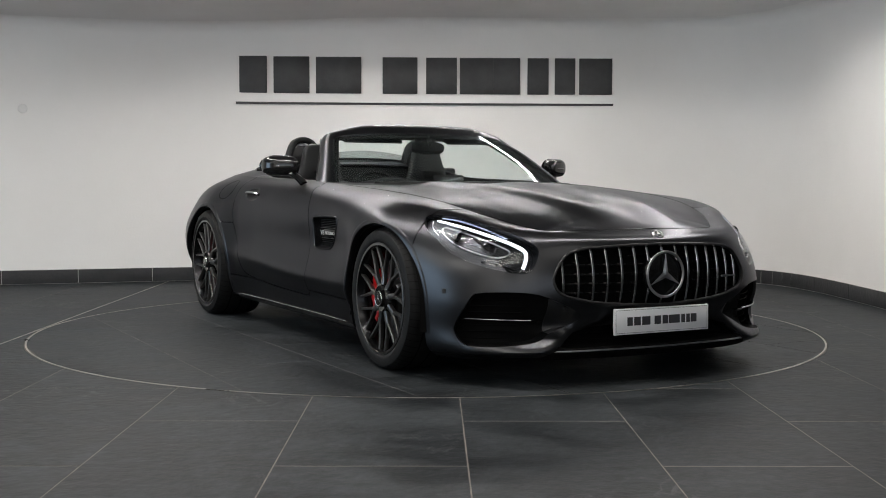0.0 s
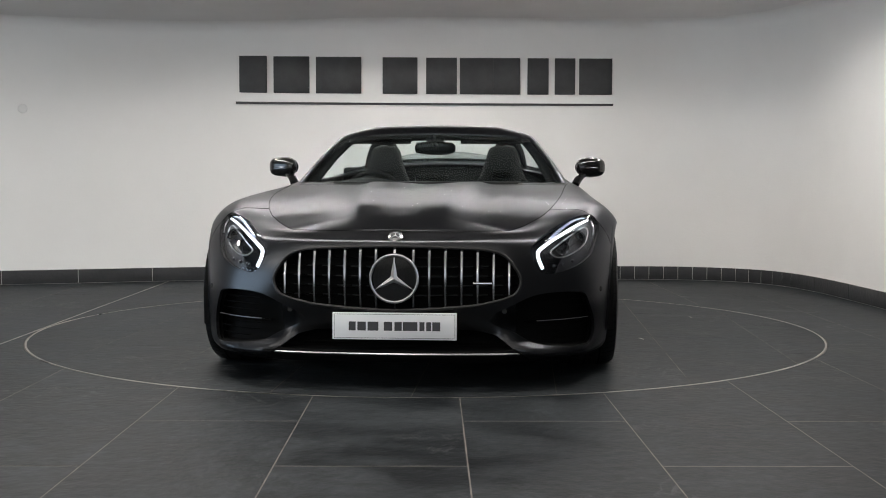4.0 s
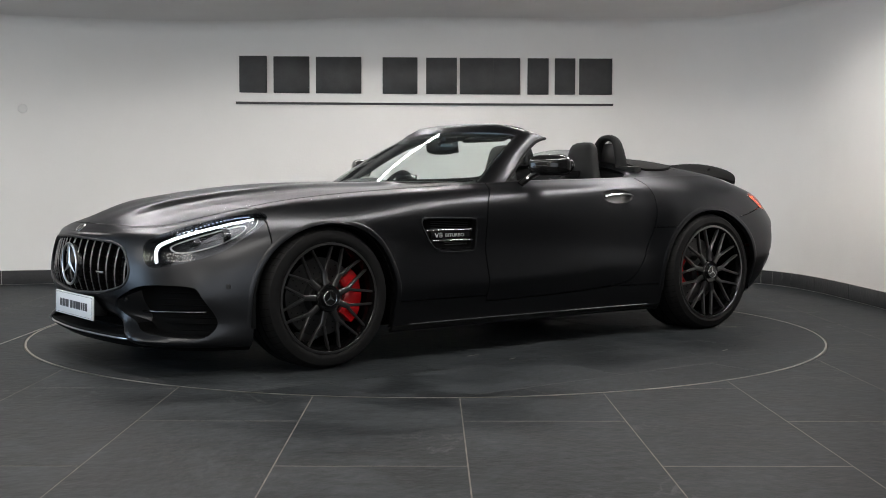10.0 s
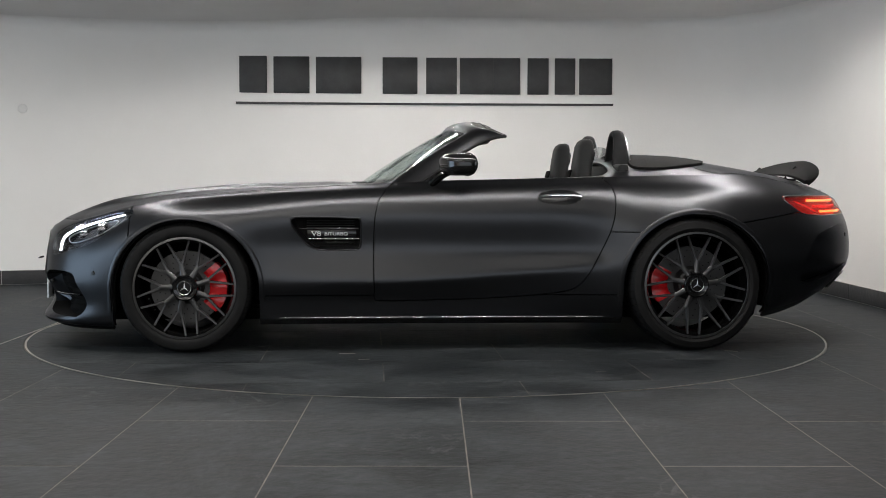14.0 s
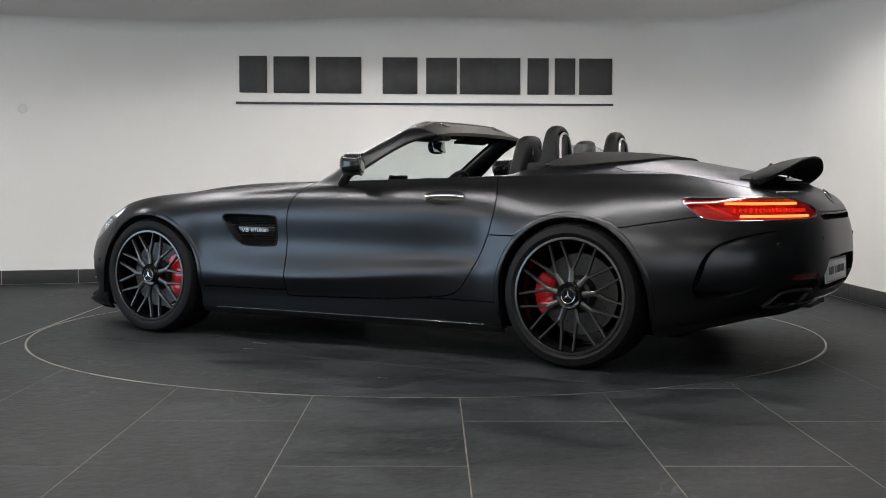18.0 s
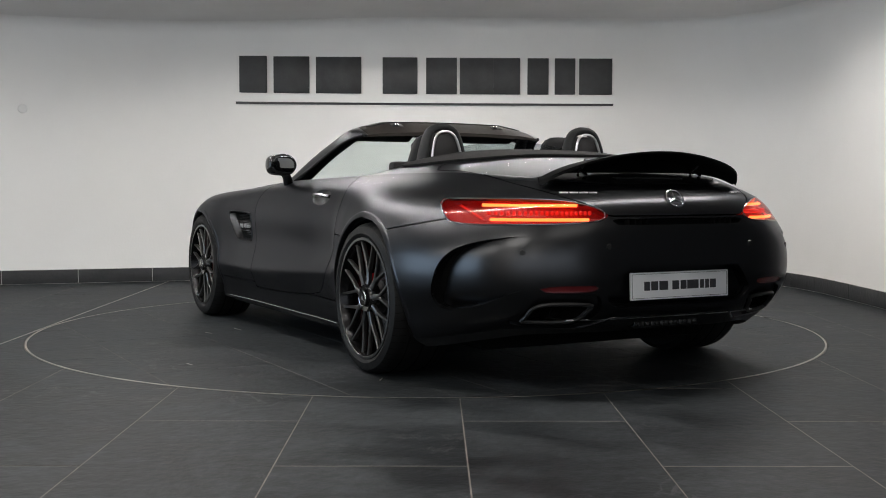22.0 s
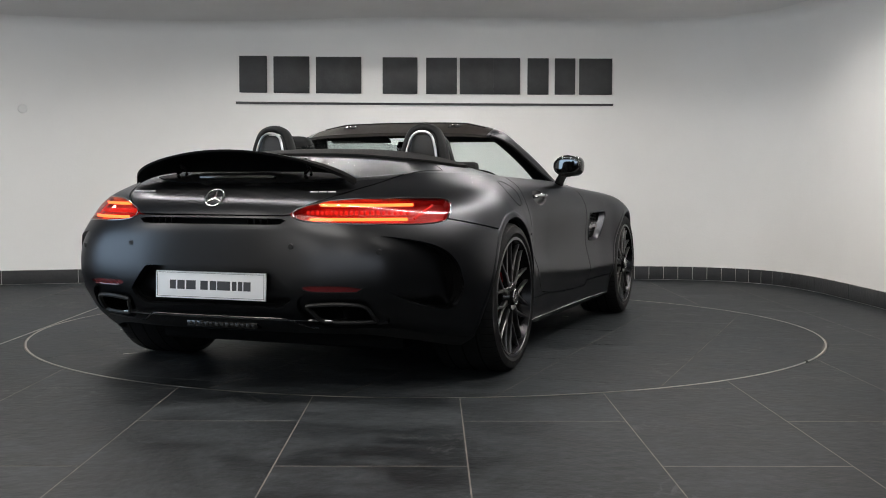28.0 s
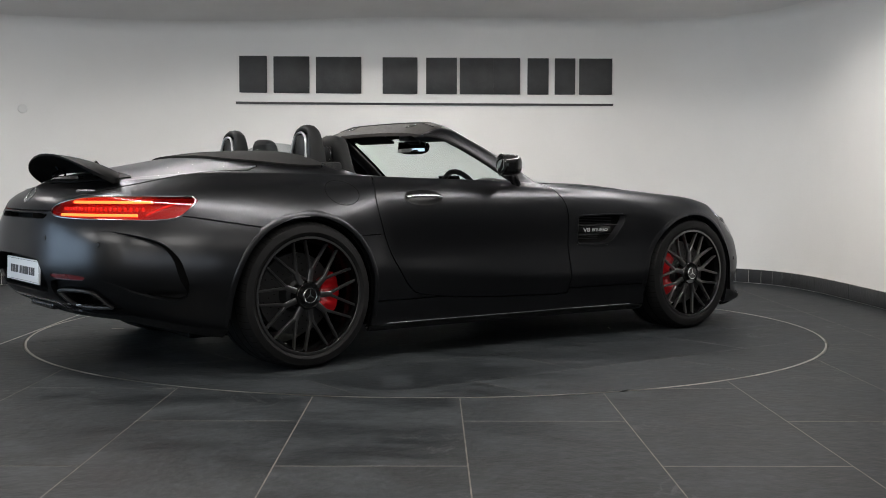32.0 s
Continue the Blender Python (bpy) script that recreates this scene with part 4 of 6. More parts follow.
def wheel(x, side, r, rim_r, width, face_y, caliper_side, phase):
    """A wheel whose outer face is at face_y; built for the left and mirrored for the right."""
    def put(s):
        s = Shell(s.v + np.array([x, face_y, r]), s.f)
        return s if side > 0 else flip_y(s)
    tyre_p = [(rim_r + 0.004, 0.0), (rim_r + 0.012, 0.006), (r - 0.05, 0.012), (r - 0.02, 0.004), (r - 0.006, -0.016), (r, -0.045), (r, -width + 0.045), (r - 0.006, -width + 0.016), (r - 0.03, -width), (rim_r, -width + 0.01), (rim_r - 0.01, -width + 0.03), (rim_r - 0.01, -0.02)]
    w = part("wheel", put(solid(ring(tyre_p, 96))), RUBBER, car, "wide low-profile black tyre on a gloss black alloy wheel")
    w.name = "wheel"
    for off in (0.25, 0.5, 0.75):
        gr = [(r + 0.0008, -width * off + 0.004), (r + 0.0008, -width * off - 0.004), (r - 0.004, -width * off - 0.004), (r - 0.004, -width * off + 0.004)]
        part("groove", put(ring(gr, 64)), BLACK, w)
    notches = []
    for a in np.arange(60) * math.pi / 30:
        for edge in (((r - 0.017, 0.0035), (r - 0.006, -0.0155), (r - 0.001, -0.040), (r + 0.0004, -0.062)), ((r - 0.010, -width + 0.010), (r - 0.001, -width + 0.040), (r + 0.0004, -width + 0.062))):
            strip = [[((rr + 0.001) * math.cos(a + da + 0.35 * (0.004 + y)), y + 0.0006, (rr + 0.001) * math.sin(a + da + 0.35 * (0.004 + y))) for da in (0.0, 0.009)] for rr, y in edge]
            notches.append(grid(np.array(strip)))
    tagged(part("tread_notches", put(join(*notches)), BLACK, w), kind="stuff")
    rim_p = [(rim_r + 0.006, 0.0), (rim_r + 0.006, 0.005), (rim_r - 0.006, 0.007), (rim_r - 0.012, -0.008), (rim_r - 0.022, -0.03), (rim_r - 0.03, -0.12), (rim_r - 0.02, -width + 0.02), (rim_r + 0.002, -width + 0.01), (rim_r + 0.002, -0.004)]
    part("rim", put(solid(ring(rim_p, 96))), RIM_BLACK, w)
    part("rim_edge", put(solid(ring([(rim_r + 0.0065, 0.004), (rim_r + 0.006, 0.0075), (rim_r - 0.004, 0.009), (rim_r - 0.006, 0.006)], 96))), RIM_EDGE, w, "polished rim edge")
    # nine arms; each forks into two legs, and legs of neighbours run side by side
    def bar(pts, w0, w1, front, depth):
        pts = np.array(pts, float)
        d = (pts[-1] - pts[0]) / np.linalg.norm(pts[-1] - pts[0])
        nx, nz = -d[1], d[0]
        rows = []
        for i, (px, pz) in enumerate(pts):
            u = i / (len(pts) - 1)
            w = w0 + (w1 - w0) * u
            y = front[0] + (front[1] - front[0]) * u - 0.003 * math.sin(u * math.pi)
            rows.append([(px + nx * w * k, y + dy, pz + nz * w * k) for dy, k in ((-depth, 0.8), (-0.004, 1.0), (0.0, 0.6), (0.0, -0.6), (-0.004, -1.0), (-depth, -0.8))])
        g = grid(np.array(rows), True)
        n = len(pts)
        g.f += [[0, 1, 2, 3, 4, 5], [(n - 1) * 6 + i for i in range(6)]]
        return solid(g)
    for k in range(9):
        th = 2 * math.pi * k / 9 + radians(phase)
        bits = [bar([(q * math.cos(th), q * math.sin(th)) for q in (0.05, 0.085, 0.130)], 0.0150, 0.0125, (-0.004, -0.010), 0.022)]
        for leg in (1, -1):
            end = th + leg * 0.234
            a, b = np.array([math.cos(th), math.sin(th)]) * 0.112, np.array([math.cos(end), math.sin(end)]) * (rim_r - 0.004)
            line = [a + (b - a) * q for q in np.linspace(0, 1, 6)]
            bits.append(bar(line, 0.0078, 0.0054, (-0.010, -0.004), 0.020))
        part("spoke", put(join(*bits)), SPOKE_GREY, w)
    hub_p = [(0.001, -0.004), (0.052, -0.003), (0.060, 0.001), (0.066, -0.006), (0.070, -0.05), (0.001, -0.05)]
    part("hub", put(solid(ring(hub_p, 48))), GLOSS, w)
    cap = part("centre_cap", put(solid(ring([(0.001, 0.012), (0.032, 0.012), (0.038, 0.007), (0.039, -0.008), (0.001, -0.008)], 40))), GLOSS, w, "gloss black centre cap with silver emblem")
    part("emblem", put(join(ring([(0.0315, 0.0125), (0.034, 0.0135), (0.0365, 0.0095)], 40), *[star_blade(0.031, g, 0.0125) for g in (90, 210, 330)])), SILVER, w)
    deep = 0.0 if caliper_side < 0 else 0.045
    disc_r = rim_r - (0.068 if caliper_side < 0 else 0.076)
    disc_p = [(rr, y - deep) for rr, y in ((0.085, -0.085), (disc_r, -0.085), (disc_r, -0.12), (0.085, -0.12))]
    part("brake_disc", put(solid(ring(disc_p, 72))), DISC, w, "drilled steel brake disc", 30)
    part("disc_bell", put(solid(ring([(0.02, -0.06), (0.075, -0.06 - deep * 0.5), (0.09, -0.085 - deep), (0.09, -0.1 - deep), (0.02, -0.1 - deep)], 48))), TRIM, w)
    holes = []
    for q in range(20):
        for n in range(3):
            a = 2 * math.pi * (q + n * 0.33) / 20
            rr = 0.115 + n * (disc_r - 0.135) / 2
            h = ring([(0.0005, -0.0842 - deep), (0.0032, -0.0842 - deep), (0.0032, -0.087 - deep)], 8)
            holes.append(Shell(h.v + np.array([rr * math.cos(a), 0, rr * math.sin(a)]), h.f))
    tagged(part("disc_holes", put(join(*holes)), BLACK, w), kind="stuff")
    mid = math.pi if caliper_side < 0 else 0.0
    reach = 0.70 if caliper_side < 0 else 0.50
    prof = [(disc_r + 0.022, -0.050), (disc_r + 0.024, -0.12), (disc_r - 0.062, -0.12), (disc_r - 0.066, -0.058), (disc_r - 0.048, -0.046), (disc_r - 0.008, -0.043)]
    rows = []
    for a in np.linspace(mid - reach, mid + reach, 17):
        sh = 1 - 0.06 * (abs(a - mid) / reach) ** 4
        rows.append([(rr * sh * math.cos(a), y - deep + (-0.006 if abs(abs(a - mid) - 0.2) < 0.08 else 0), rr * sh * math.sin(a)) for rr, y in prof])
    g = grid(np.array(rows), True)
    g.f += [list(range(6)), [16 * 6 + i for i in range(6)]]
    part("brake_caliper", put(solid(g)), RED, w, "bright red brake caliper", 30)
    return w


def star_blade(r, degrees, y):
    """One tapered blade of a three-pointed emblem, in the plane y."""
    a = radians(degrees)
    d, n = np.array([math.cos(a), 0, math.sin(a)]), np.array([-math.sin(a), 0, math.cos(a)])
    up = np.array([0, 1.0, 0])
    c = up * y
    k = r * 0.17
    v = np.array([c + d * r, c - d * k * 0.6 + n * k, c - d * k * 0.6 - n * k, c + up * r * 0.055, c + d * r * 0.98 + up * r * 0.02])
    v[1:3] += d * k * 0.3
    return Shell(v, [[0, 1, 3], [2, 0, 3], [1, 2, 3]])


for side, front_phase, rear_phase in ((1, 2.4, 12.7), (-1, 10.0, 0.0)):
    wheel(1.315, side, 0.334, 0.254, 0.265, 0.955, -1, front_phase)
    wheel(-1.315, side, 0.3455, 0.270, 0.305, 0.988, 1, rear_phase)

# wheel-arch liners
for arch_spec, yo in zip(ARCHES, (0.975, 0.99)):
    for sgn in (1, -1):
        arc = np.linspace(-0.30, math.pi + 0.30, 41)
        rows = [[(arch_at(a, k, *arch_spec)[0], y, arch_at(a, k, *arch_spec)[1]) for a in arc] for y, k in ((yo - 0.035, 0.004), (yo - 0.07, 0.012), (0.55, 0.012), (0.55, -0.36))]
        s = grid(np.array(rows))
        part("wheel_arch_liner", s if sgn > 0 else flip_y(s), BLACK, car, "black wheel-arch liner")


# ---------- lamps, grille, vents, plates ----------
def on_shell(s, a, b, axis):
    """Height of a shell along an axis over the point (a, b) of the two other axes, by a plane through its surroundings."""
    o = [k for k in range(3) if k != axis]
    d = (s.v[:, o[0]] - a) ** 2 + (s.v[:, o[1]] - b) ** 2
    k = np.argsort(d)[:14]
    w = np.exp(-d[k] / (d[k[7]] + 1e-9))
    m = np.column_stack([np.ones(len(k)), s.v[k, o[0]] - a, s.v[k, o[1]] - b]) * w[:, None]
    fit = np.linalg.lstsq(m, s.v[k, axis] * w, rcond=1e-3)[0]
    lo, hi = s.v[k, axis].min(), s.v[k, axis].max()
    return float(min(max(fit[0], lo - 0.01), hi + 0.01))


def on_nose(y, z, out=0.0, s=None):
    return (on_shell(s if s is not None else wrap_nose, abs(y), z, 0) + out, y, z)


def on_tail(y, z, out=0.0):
    return (on_shell(wrap_tail, abs(y), z, 0) - out, y, z)


def on_flank(x, z, out=0.0, side=1):
    return (x, side * (on_shell(wrap_flank, x, z, 1) + out), z)


def loop_of(s):
    """Border of a shell as one ordered, smoothed loop."""
    after = dict(border(s))
    i = start = next(iter(after))
    out = [s.v[i]]
    while after.get(i, start) != start and len(out) < 5000:
        i = after[i]
        out.append(s.v[i])
    p = np.array(out)
    for _ in range(2):
        p = (np.roll(p, 1, 0) + 2 * p + np.roll(p, -1, 0)) / 4
    step = np.concatenate([[0], np.cumsum(np.linalg.norm(np.diff(p, axis=0), axis=1))])
    q = np.linspace(0, step[-1], 72)
    return np.column_stack([np.interp(q, step, p[:, k]) for k in range(3)])


wrap_nose = clip(wrap, 1.25 - wrap.v[:, 0])
wrap_tail = clip(wrap, wrap.v[:, 0] + 1.5)
wrap_flank = clip(wrap, np.maximum(wrap.v[:, 0] - 2.0, -2.1 - wrap.v[:, 0]))
TO_FRONT = Matrix.Rotation(-math.pi / 2, 4, "Z")
TO_REAR = Matrix.Rotation(math.pi / 2, 4, "Z")


def ball(c, r, n=18, power=1.0):
    """A rounded body with radii r; power below 1 makes it squarer."""
    rows = []
    for v in np.linspace(-math.pi / 2, math.pi / 2, n):
        row = []
        for u in np.arange(2 * n) * math.pi / n:
            f = lambda q: math.copysign(abs(q) ** power, q)
            row.append((c[0] + r[0] * f(math.cos(v)) * f(math.cos(u)), c[1] + r[1] * f(math.cos(v)) * f(math.sin(u)), c[2] + r[2] * f(math.sin(v))))
        rows.append(row)
    return grid(np.array(rows), True)


def emblem(r, m, thick=0.011):
    """Ring with three blades, facing +y before it is moved."""
    rg = ring([(r + thick * math.cos(a), thick * 0.8 * math.sin(a)) for a in np.arange(8) * math.pi / 4], 56)
    return moved(join(rg, *[star_blade(r * 0.97, g, 0.0) for g in (90, 210, 330)]), m)


# headlamps
for sgn in (1, -1):
    side = (lambda s: s) if sgn > 0 else flip_y
    m = mouth["headlamp"]
    lamp = part("headlamp", side(join(rim(m, -0.02), recess(Shell(offset(m, -0.02).v, m.f), (-0.085, -0.03, -0.02)))), LAMP_INSIDE, car, "lit headlamp behind a clear lens")
    def P(y, z, d=0.0):
        x, _, _ = on_nose(y, z, d, m)
        return (x, y, z)
    path = path3([P(0.822, 0.702, -0.022), P(0.77, 0.682, -0.028), P(0.705, 0.650, -0.034), P(0.64, 0.613, -0.036), P(0.606, 0.590, -0.036)], 6)
    path_b = path3([P(0.606, 0.590, -0.036), P(0.594, 0.574, -0.036), P(0.598, 0.545, -0.036), P(0.615, 0.507, -0.036)], 5)
    part("daytime_light", side(tube(path, 0.0046, 8, r2=0.0078)), LED_WHITE, lamp, "glowing white light strip")
    part("daytime_light", side(tube(path_b, 0.0078, 8, r2=0.0072)), LED_WHITE, lamp, "glowing white light strip")
    row = path3([P(0.80, 0.712, -0.018), P(0.755, 0.702, -0.018), P(0.70, 0.672, -0.018), P(0.65, 0.632, -0.018)], 7)
    for q in row:
        part("led", side(ball(q, (0.004, 0.011, 0.003), 6)), LED_BLUE, lamp)
    for y, z, r in ((0.700, 0.590, 0.026), (0.768, 0.622, 0.036)):
        x = P(y, z, -0.085)[0]
        shell_r = moved(ring([(r, 0.03), (r + 0.004, 0.033), (r + 0.004, 0.0), (r, 0.0)], 32), Matrix.Translation((x, y, z)) @ TO_FRONT)
        part("projector_ring", side(shell_r), DARK_CHROME, lamp)
        part("projector_lens", side(ball((x + 0.002, y, z), (0.012, r * 0.95, r * 0.95), 14)), GLOSS, lamp, "dark projector lens")
    bowl = path3([P(0.648, 0.575, -0.035), P(0.68, 0.552, -0.04), P(0.735, 0.560, -0.042), P(0.795, 0.595, -0.042), P(0.822, 0.645, -0.04), P(0.805, 0.672, -0.038), P(0.74, 0.640, -0.036), P(0.68, 0.602, -0.035)], 5, True)
    part("trim_line", side(tube(bowl, 0.0032, 6, True, up=(1, 0, 0))), ALU, lamp, "thin bright line round the projectors")
    for k in range(4):
        line = [P(0.66 + 0.035 * q, 0.545 + 0.022 * q + 0.012 * k, -0.055 - 0.006 * k) for q in range(5)]
        part("trim_line", side(tube(line, 0.0016, 5)), DARK_CHROME, lamp)
    part("trim_line", side(tube(path3([P(0.845, 0.640, -0.02), P(0.850, 0.672, -0.02), P(0.838, 0.700, -0.018)], 5), 0.0022, 5)), ALU, lamp)
    for y, z in ((0.664, 0.518), (0.706, 0.524), (0.746, 0.534)):
        part("small_reflector", side(ball(P(y, z, -0.03), (0.008, 0.008, 0.007), 8)), LAMP_BOWL, lamp)
    inner = offset(m, -0.030)
    bowl_s = clip(inner, 0.735 + 0.5 * (inner.v[:, 2] - 0.62) - inner.v[:, 1])
    part("reflector", side(slab(bowl_s, 0.004)), LAMP_BOWL, lamp, "pale chrome reflector at the outer end")
    lens = part("lens", side(slab(m, 0.004)), LENS, lamp, "clear lens")
    lens.visible_shadow = False

# grille
gm = both(mouth["grille"])
grille = part("grille", recess(gm, (-0.075, 0, 0)), BLACK, car, "black grille opening with upright chrome bars")
frame_path = [on_nose(y, z, 0.0) for y, z in path3([(-0.3, 0.599), (0.0, 0.609), (0.29, 0.599), (0.40, 0.588), (0.465, 0.560), (0.515, 0.490), (0.52, 0.445), (0.49, 0.402), (0.40, 0.375), (0.29, 0.358), (0.0, 0.342), (-0.29, 0.358),
                                                  (-0.40, 0.375), (-0.49, 0.402), (-0.52, 0.445), (-0.515, 0.490), (-0.465, 0.56), (-0.40, 0.588)], 5, True)]
part("grille_frame", tube(frame_path, 0.006, 8, True, up=(1, 0, 0)), TRIM, grille, "black frame")
zs = np.linspace(0.33, 0.62, 120)
for yb in (0.0, 0.078, 0.144, 0.21, 0.277, 0.343, 0.409, 0.474):
    inside = [z for z in zs if GRILLE(np.array([[2.2, yb, z]]))[0] < 0]
    z0, z1 = min(inside) + 0.004, max(inside) - 0.004
    # bars behind the emblem stop at its ring
    reach = math.sqrt(max(0.097 ** 2 - yb * yb, 0)) if yb < 0.097 else 0
    spans = [(z0, 0.476 - reach), (0.476 + reach, z1)] if reach else [(z0, z1)]
    for y in ({yb, -yb}):
        for za, zb in spans:
            rows, cap_rows = [], []
            for z in np.linspace(za, zb, 12):
                x = on_nose(y, z)[0] - 0.015
                w = 0.0054 + 0.0016 * (z - z0) / (z1 - z0)
                rows.append([(x - 0.030, y - w * 0.5, z), (x - 0.003, y - w, z), (x - 0.003, y + w, z), (x - 0.030, y + w * 0.5, z)])
                cap_rows.append([(x - 0.003, y - w, z), (x, y - w * 0.6, z), (x, y + w * 0.6, z), (x - 0.003, y + w, z)])
            bits = []
            for rr in (rows, cap_rows):
                g = grid(np.array(rr), True)
                g.f += [[0, 1, 2, 3], [44, 45, 46, 47]]
                bits.append(solid(g))
            bar = part("grille_bar", bits[0], GLOSS, grille)
            part("bar_face", bits[1], BAR_CHROME, bar, "chrome front face")
for z in (0.40, 0.44, 0.48, 0.52, 0.56):
    half_w = max(y for y in np.linspace(0, 0.53, 60) if GRILLE(np.array([[2.2, y, z]]))[0] < 0)
    part("grille_slat", tube([(on_nose(y, z)[0] - 0.055, y, z) for y in np.linspace(-half_w, half_w, 15)], 0.006, 6), GLOSS, grille)
part("star_backing", moved(solid(ring([(0.001, 0.0), (0.094, 0.0), (0.1, -0.008), (0.1, -0.02), (0.001, -0.02)], 48)), Matrix.Translation((2.187, 0, 0.476)) @ TO_FRONT), GLOSS, grille)
part("emblem", emblem(0.098, Matrix.Translation((2.203, 0, 0.476)) @ TO_FRONT, 0.0062), ALU, grille, "large chrome emblem with ring and three blades", 20)
part("side_badge", box(2.183, 2.193, 0.325, 0.405, 0.452, 0.462, 0.002), SILVER, grille, "small plain silver badge")
nx = on_nose(0, 0.645)[0]
part("bonnet_badge", moved(solid(ring([(0.001, 0.007), (0.026, 0.006), (0.031, 0.002), (0.031, -0.008), (0.001, -0.008)], 36)), Matrix.Translation((nx, 0, 0.646)) @ TO_FRONT @ Matrix.Rotation(radians(46), 4, "X")), SILVER, car, "round silver badge")
part("bonnet_badge_centre", moved(solid(ring([(0.001, 0.0085), (0.020, 0.0075), (0.021, 0.0)], 30)), Matrix.Translation((nx, 0, 0.646)) @ TO_FRONT @ Matrix.Rotation(radians(46), 4, "X")), TRIM, car)

part("bonnet_badge_star", emblem(0.019, Matrix.Translation((nx, 0, 0.646)) @ TO_FRONT @ Matrix.Rotation(radians(46), 4, "X") @ Matrix.Translation((0, 0.009, 0)), 0.0016), ALU, car, sharp=20)

# front intakes
for sgn in (1, -1):
    side = (lambda s: s) if sgn > 0 else flip_y
    m = mouth["corner"]
    def sunk(piece):
        """The intake's floor, flush inboard and deep outboard, with its walls."""
        u = np.clip((piece.v[:, 1] - 0.40) / 0.16, 0, 1)
        deep = piece.v - np.column_stack([0.088 * u * u * (3 - 2 * u), 0.025 * u, 0 * u])
        k = len(piece.v)
        edge = [(i, j) for i, j in border(piece) if abs(piece.v[i][1] - 0.520) > 0.0005 or abs(piece.v[j][1] - 0.520) > 0.0005]
        return weld(Shell(np.concatenate([piece.v, deep]), [[q + k for q in f] for f in piece.f] + [[j, i, i + k, j + k] for i, j in edge]))
    part("intake_cheek", side(sunk(clip(m, m.v[:, 1] - 0.520))), PAINT, car, "hollow bumper cheek beside the corner intake")
    # black runs inboard past the mesh, painting in shade on the body-coloured cheek
    intake = part("corner_intake", side(sunk(clip(m, 0.520 - m.v[:, 1]))), BLACK, car, "black corner air intake, widened inboard as shade, with thin chrome line")
    blade = [on_nose(y, 0.288 - 0.006 * (0.85 - y) / 0.35, -0.022) for y in np.linspace(0.540, 0.815, 12)]
    part("blade", side(tube(blade, 0.013, 8, flat=0.35)), GLOSS, intake)
    line = [(x + 0.009, y, z + 0.003) for x, y, z in blade[2:]]
    part("chrome_line", side(tube(line, 0.0028, 6)), CHROME, intake)
    for k in range(7):
        z = 0.205 + 0.028 * k
        if abs(z - 0.288) < 0.012:
            continue
        ys = [y for y in np.linspace(0.61, 0.86, 40) if CORNER_INTAKE(np.array([[2.0, y, z]]))[0] < -0.02]
        part("mesh_slat", side(tube([on_nose(y, z, -0.068) for y in np.linspace(ys[0], ys[-1], 8)], 0.003, 5)), MESH, intake)
    part("parking_sensor", side(moved(ring([(0.001, 0.004), (0.010, 0.004), (0.012, 0.0), (0.012, -0.006), (0.001, -0.006)], 16), Matrix.Translation(on_flank(1.79, 0.405)) @ Matrix.Rotation(radians(-35), 4, "Z"))), TRIM, car)
    part("parking_sensor", side(moved(ring([(0.001, 0.003), (0.010, 0.003), (0.012, 0.0), (0.012, -0.006), (0.001, -0.006)], 16), Matrix.Translation(on_nose(0.455, 0.335, -0.021)) @ TO_FRONT)), TRIM, car)
low = part("lower_intake", recess(both(mouth["lower"]), (-0.11, 0, 0)), BLACK, car, "black lower air intake")
for z in (0.195, 0.222, 0.249):
    part("mesh_slat", tube([on_nose(y, z, -0.07) for y in np.linspace(-0.40, 0.40, 12)], 0.004, 5), MESH, low)
lip = [(x + 0.004, y, z) for x, y, z in LEVELS[1] if y < 0.52]
lip = [(x, -y, z) for x, y, z in lip[:0:-1]] + lip
part("chrome_lip", tube(lip[::2], 0.0042, 6), ALU, car, "bright chrome line along the splitter")


# side vents behind the front wheels
def lettering(text, size, m, mat, parent, name, depth=0.001):
    curve = bpy.data.curves.new(name, "FONT")
    curve.body, curve.size, curve.extrude = text, size, depth
    tmp = new("tmp", curve)
    bpy.context.view_layer.update()
    me = bpy.data.meshes.new_from_object(tmp.evaluated_get(bpy.context.evaluated_depsgraph_get()))
    bpy.data.objects.remove(tmp)
    me.transform(m)
    me.materials.append(mat)
    me.name = name
    ob = new(name, me)
    ob.parent = parent
    return ob


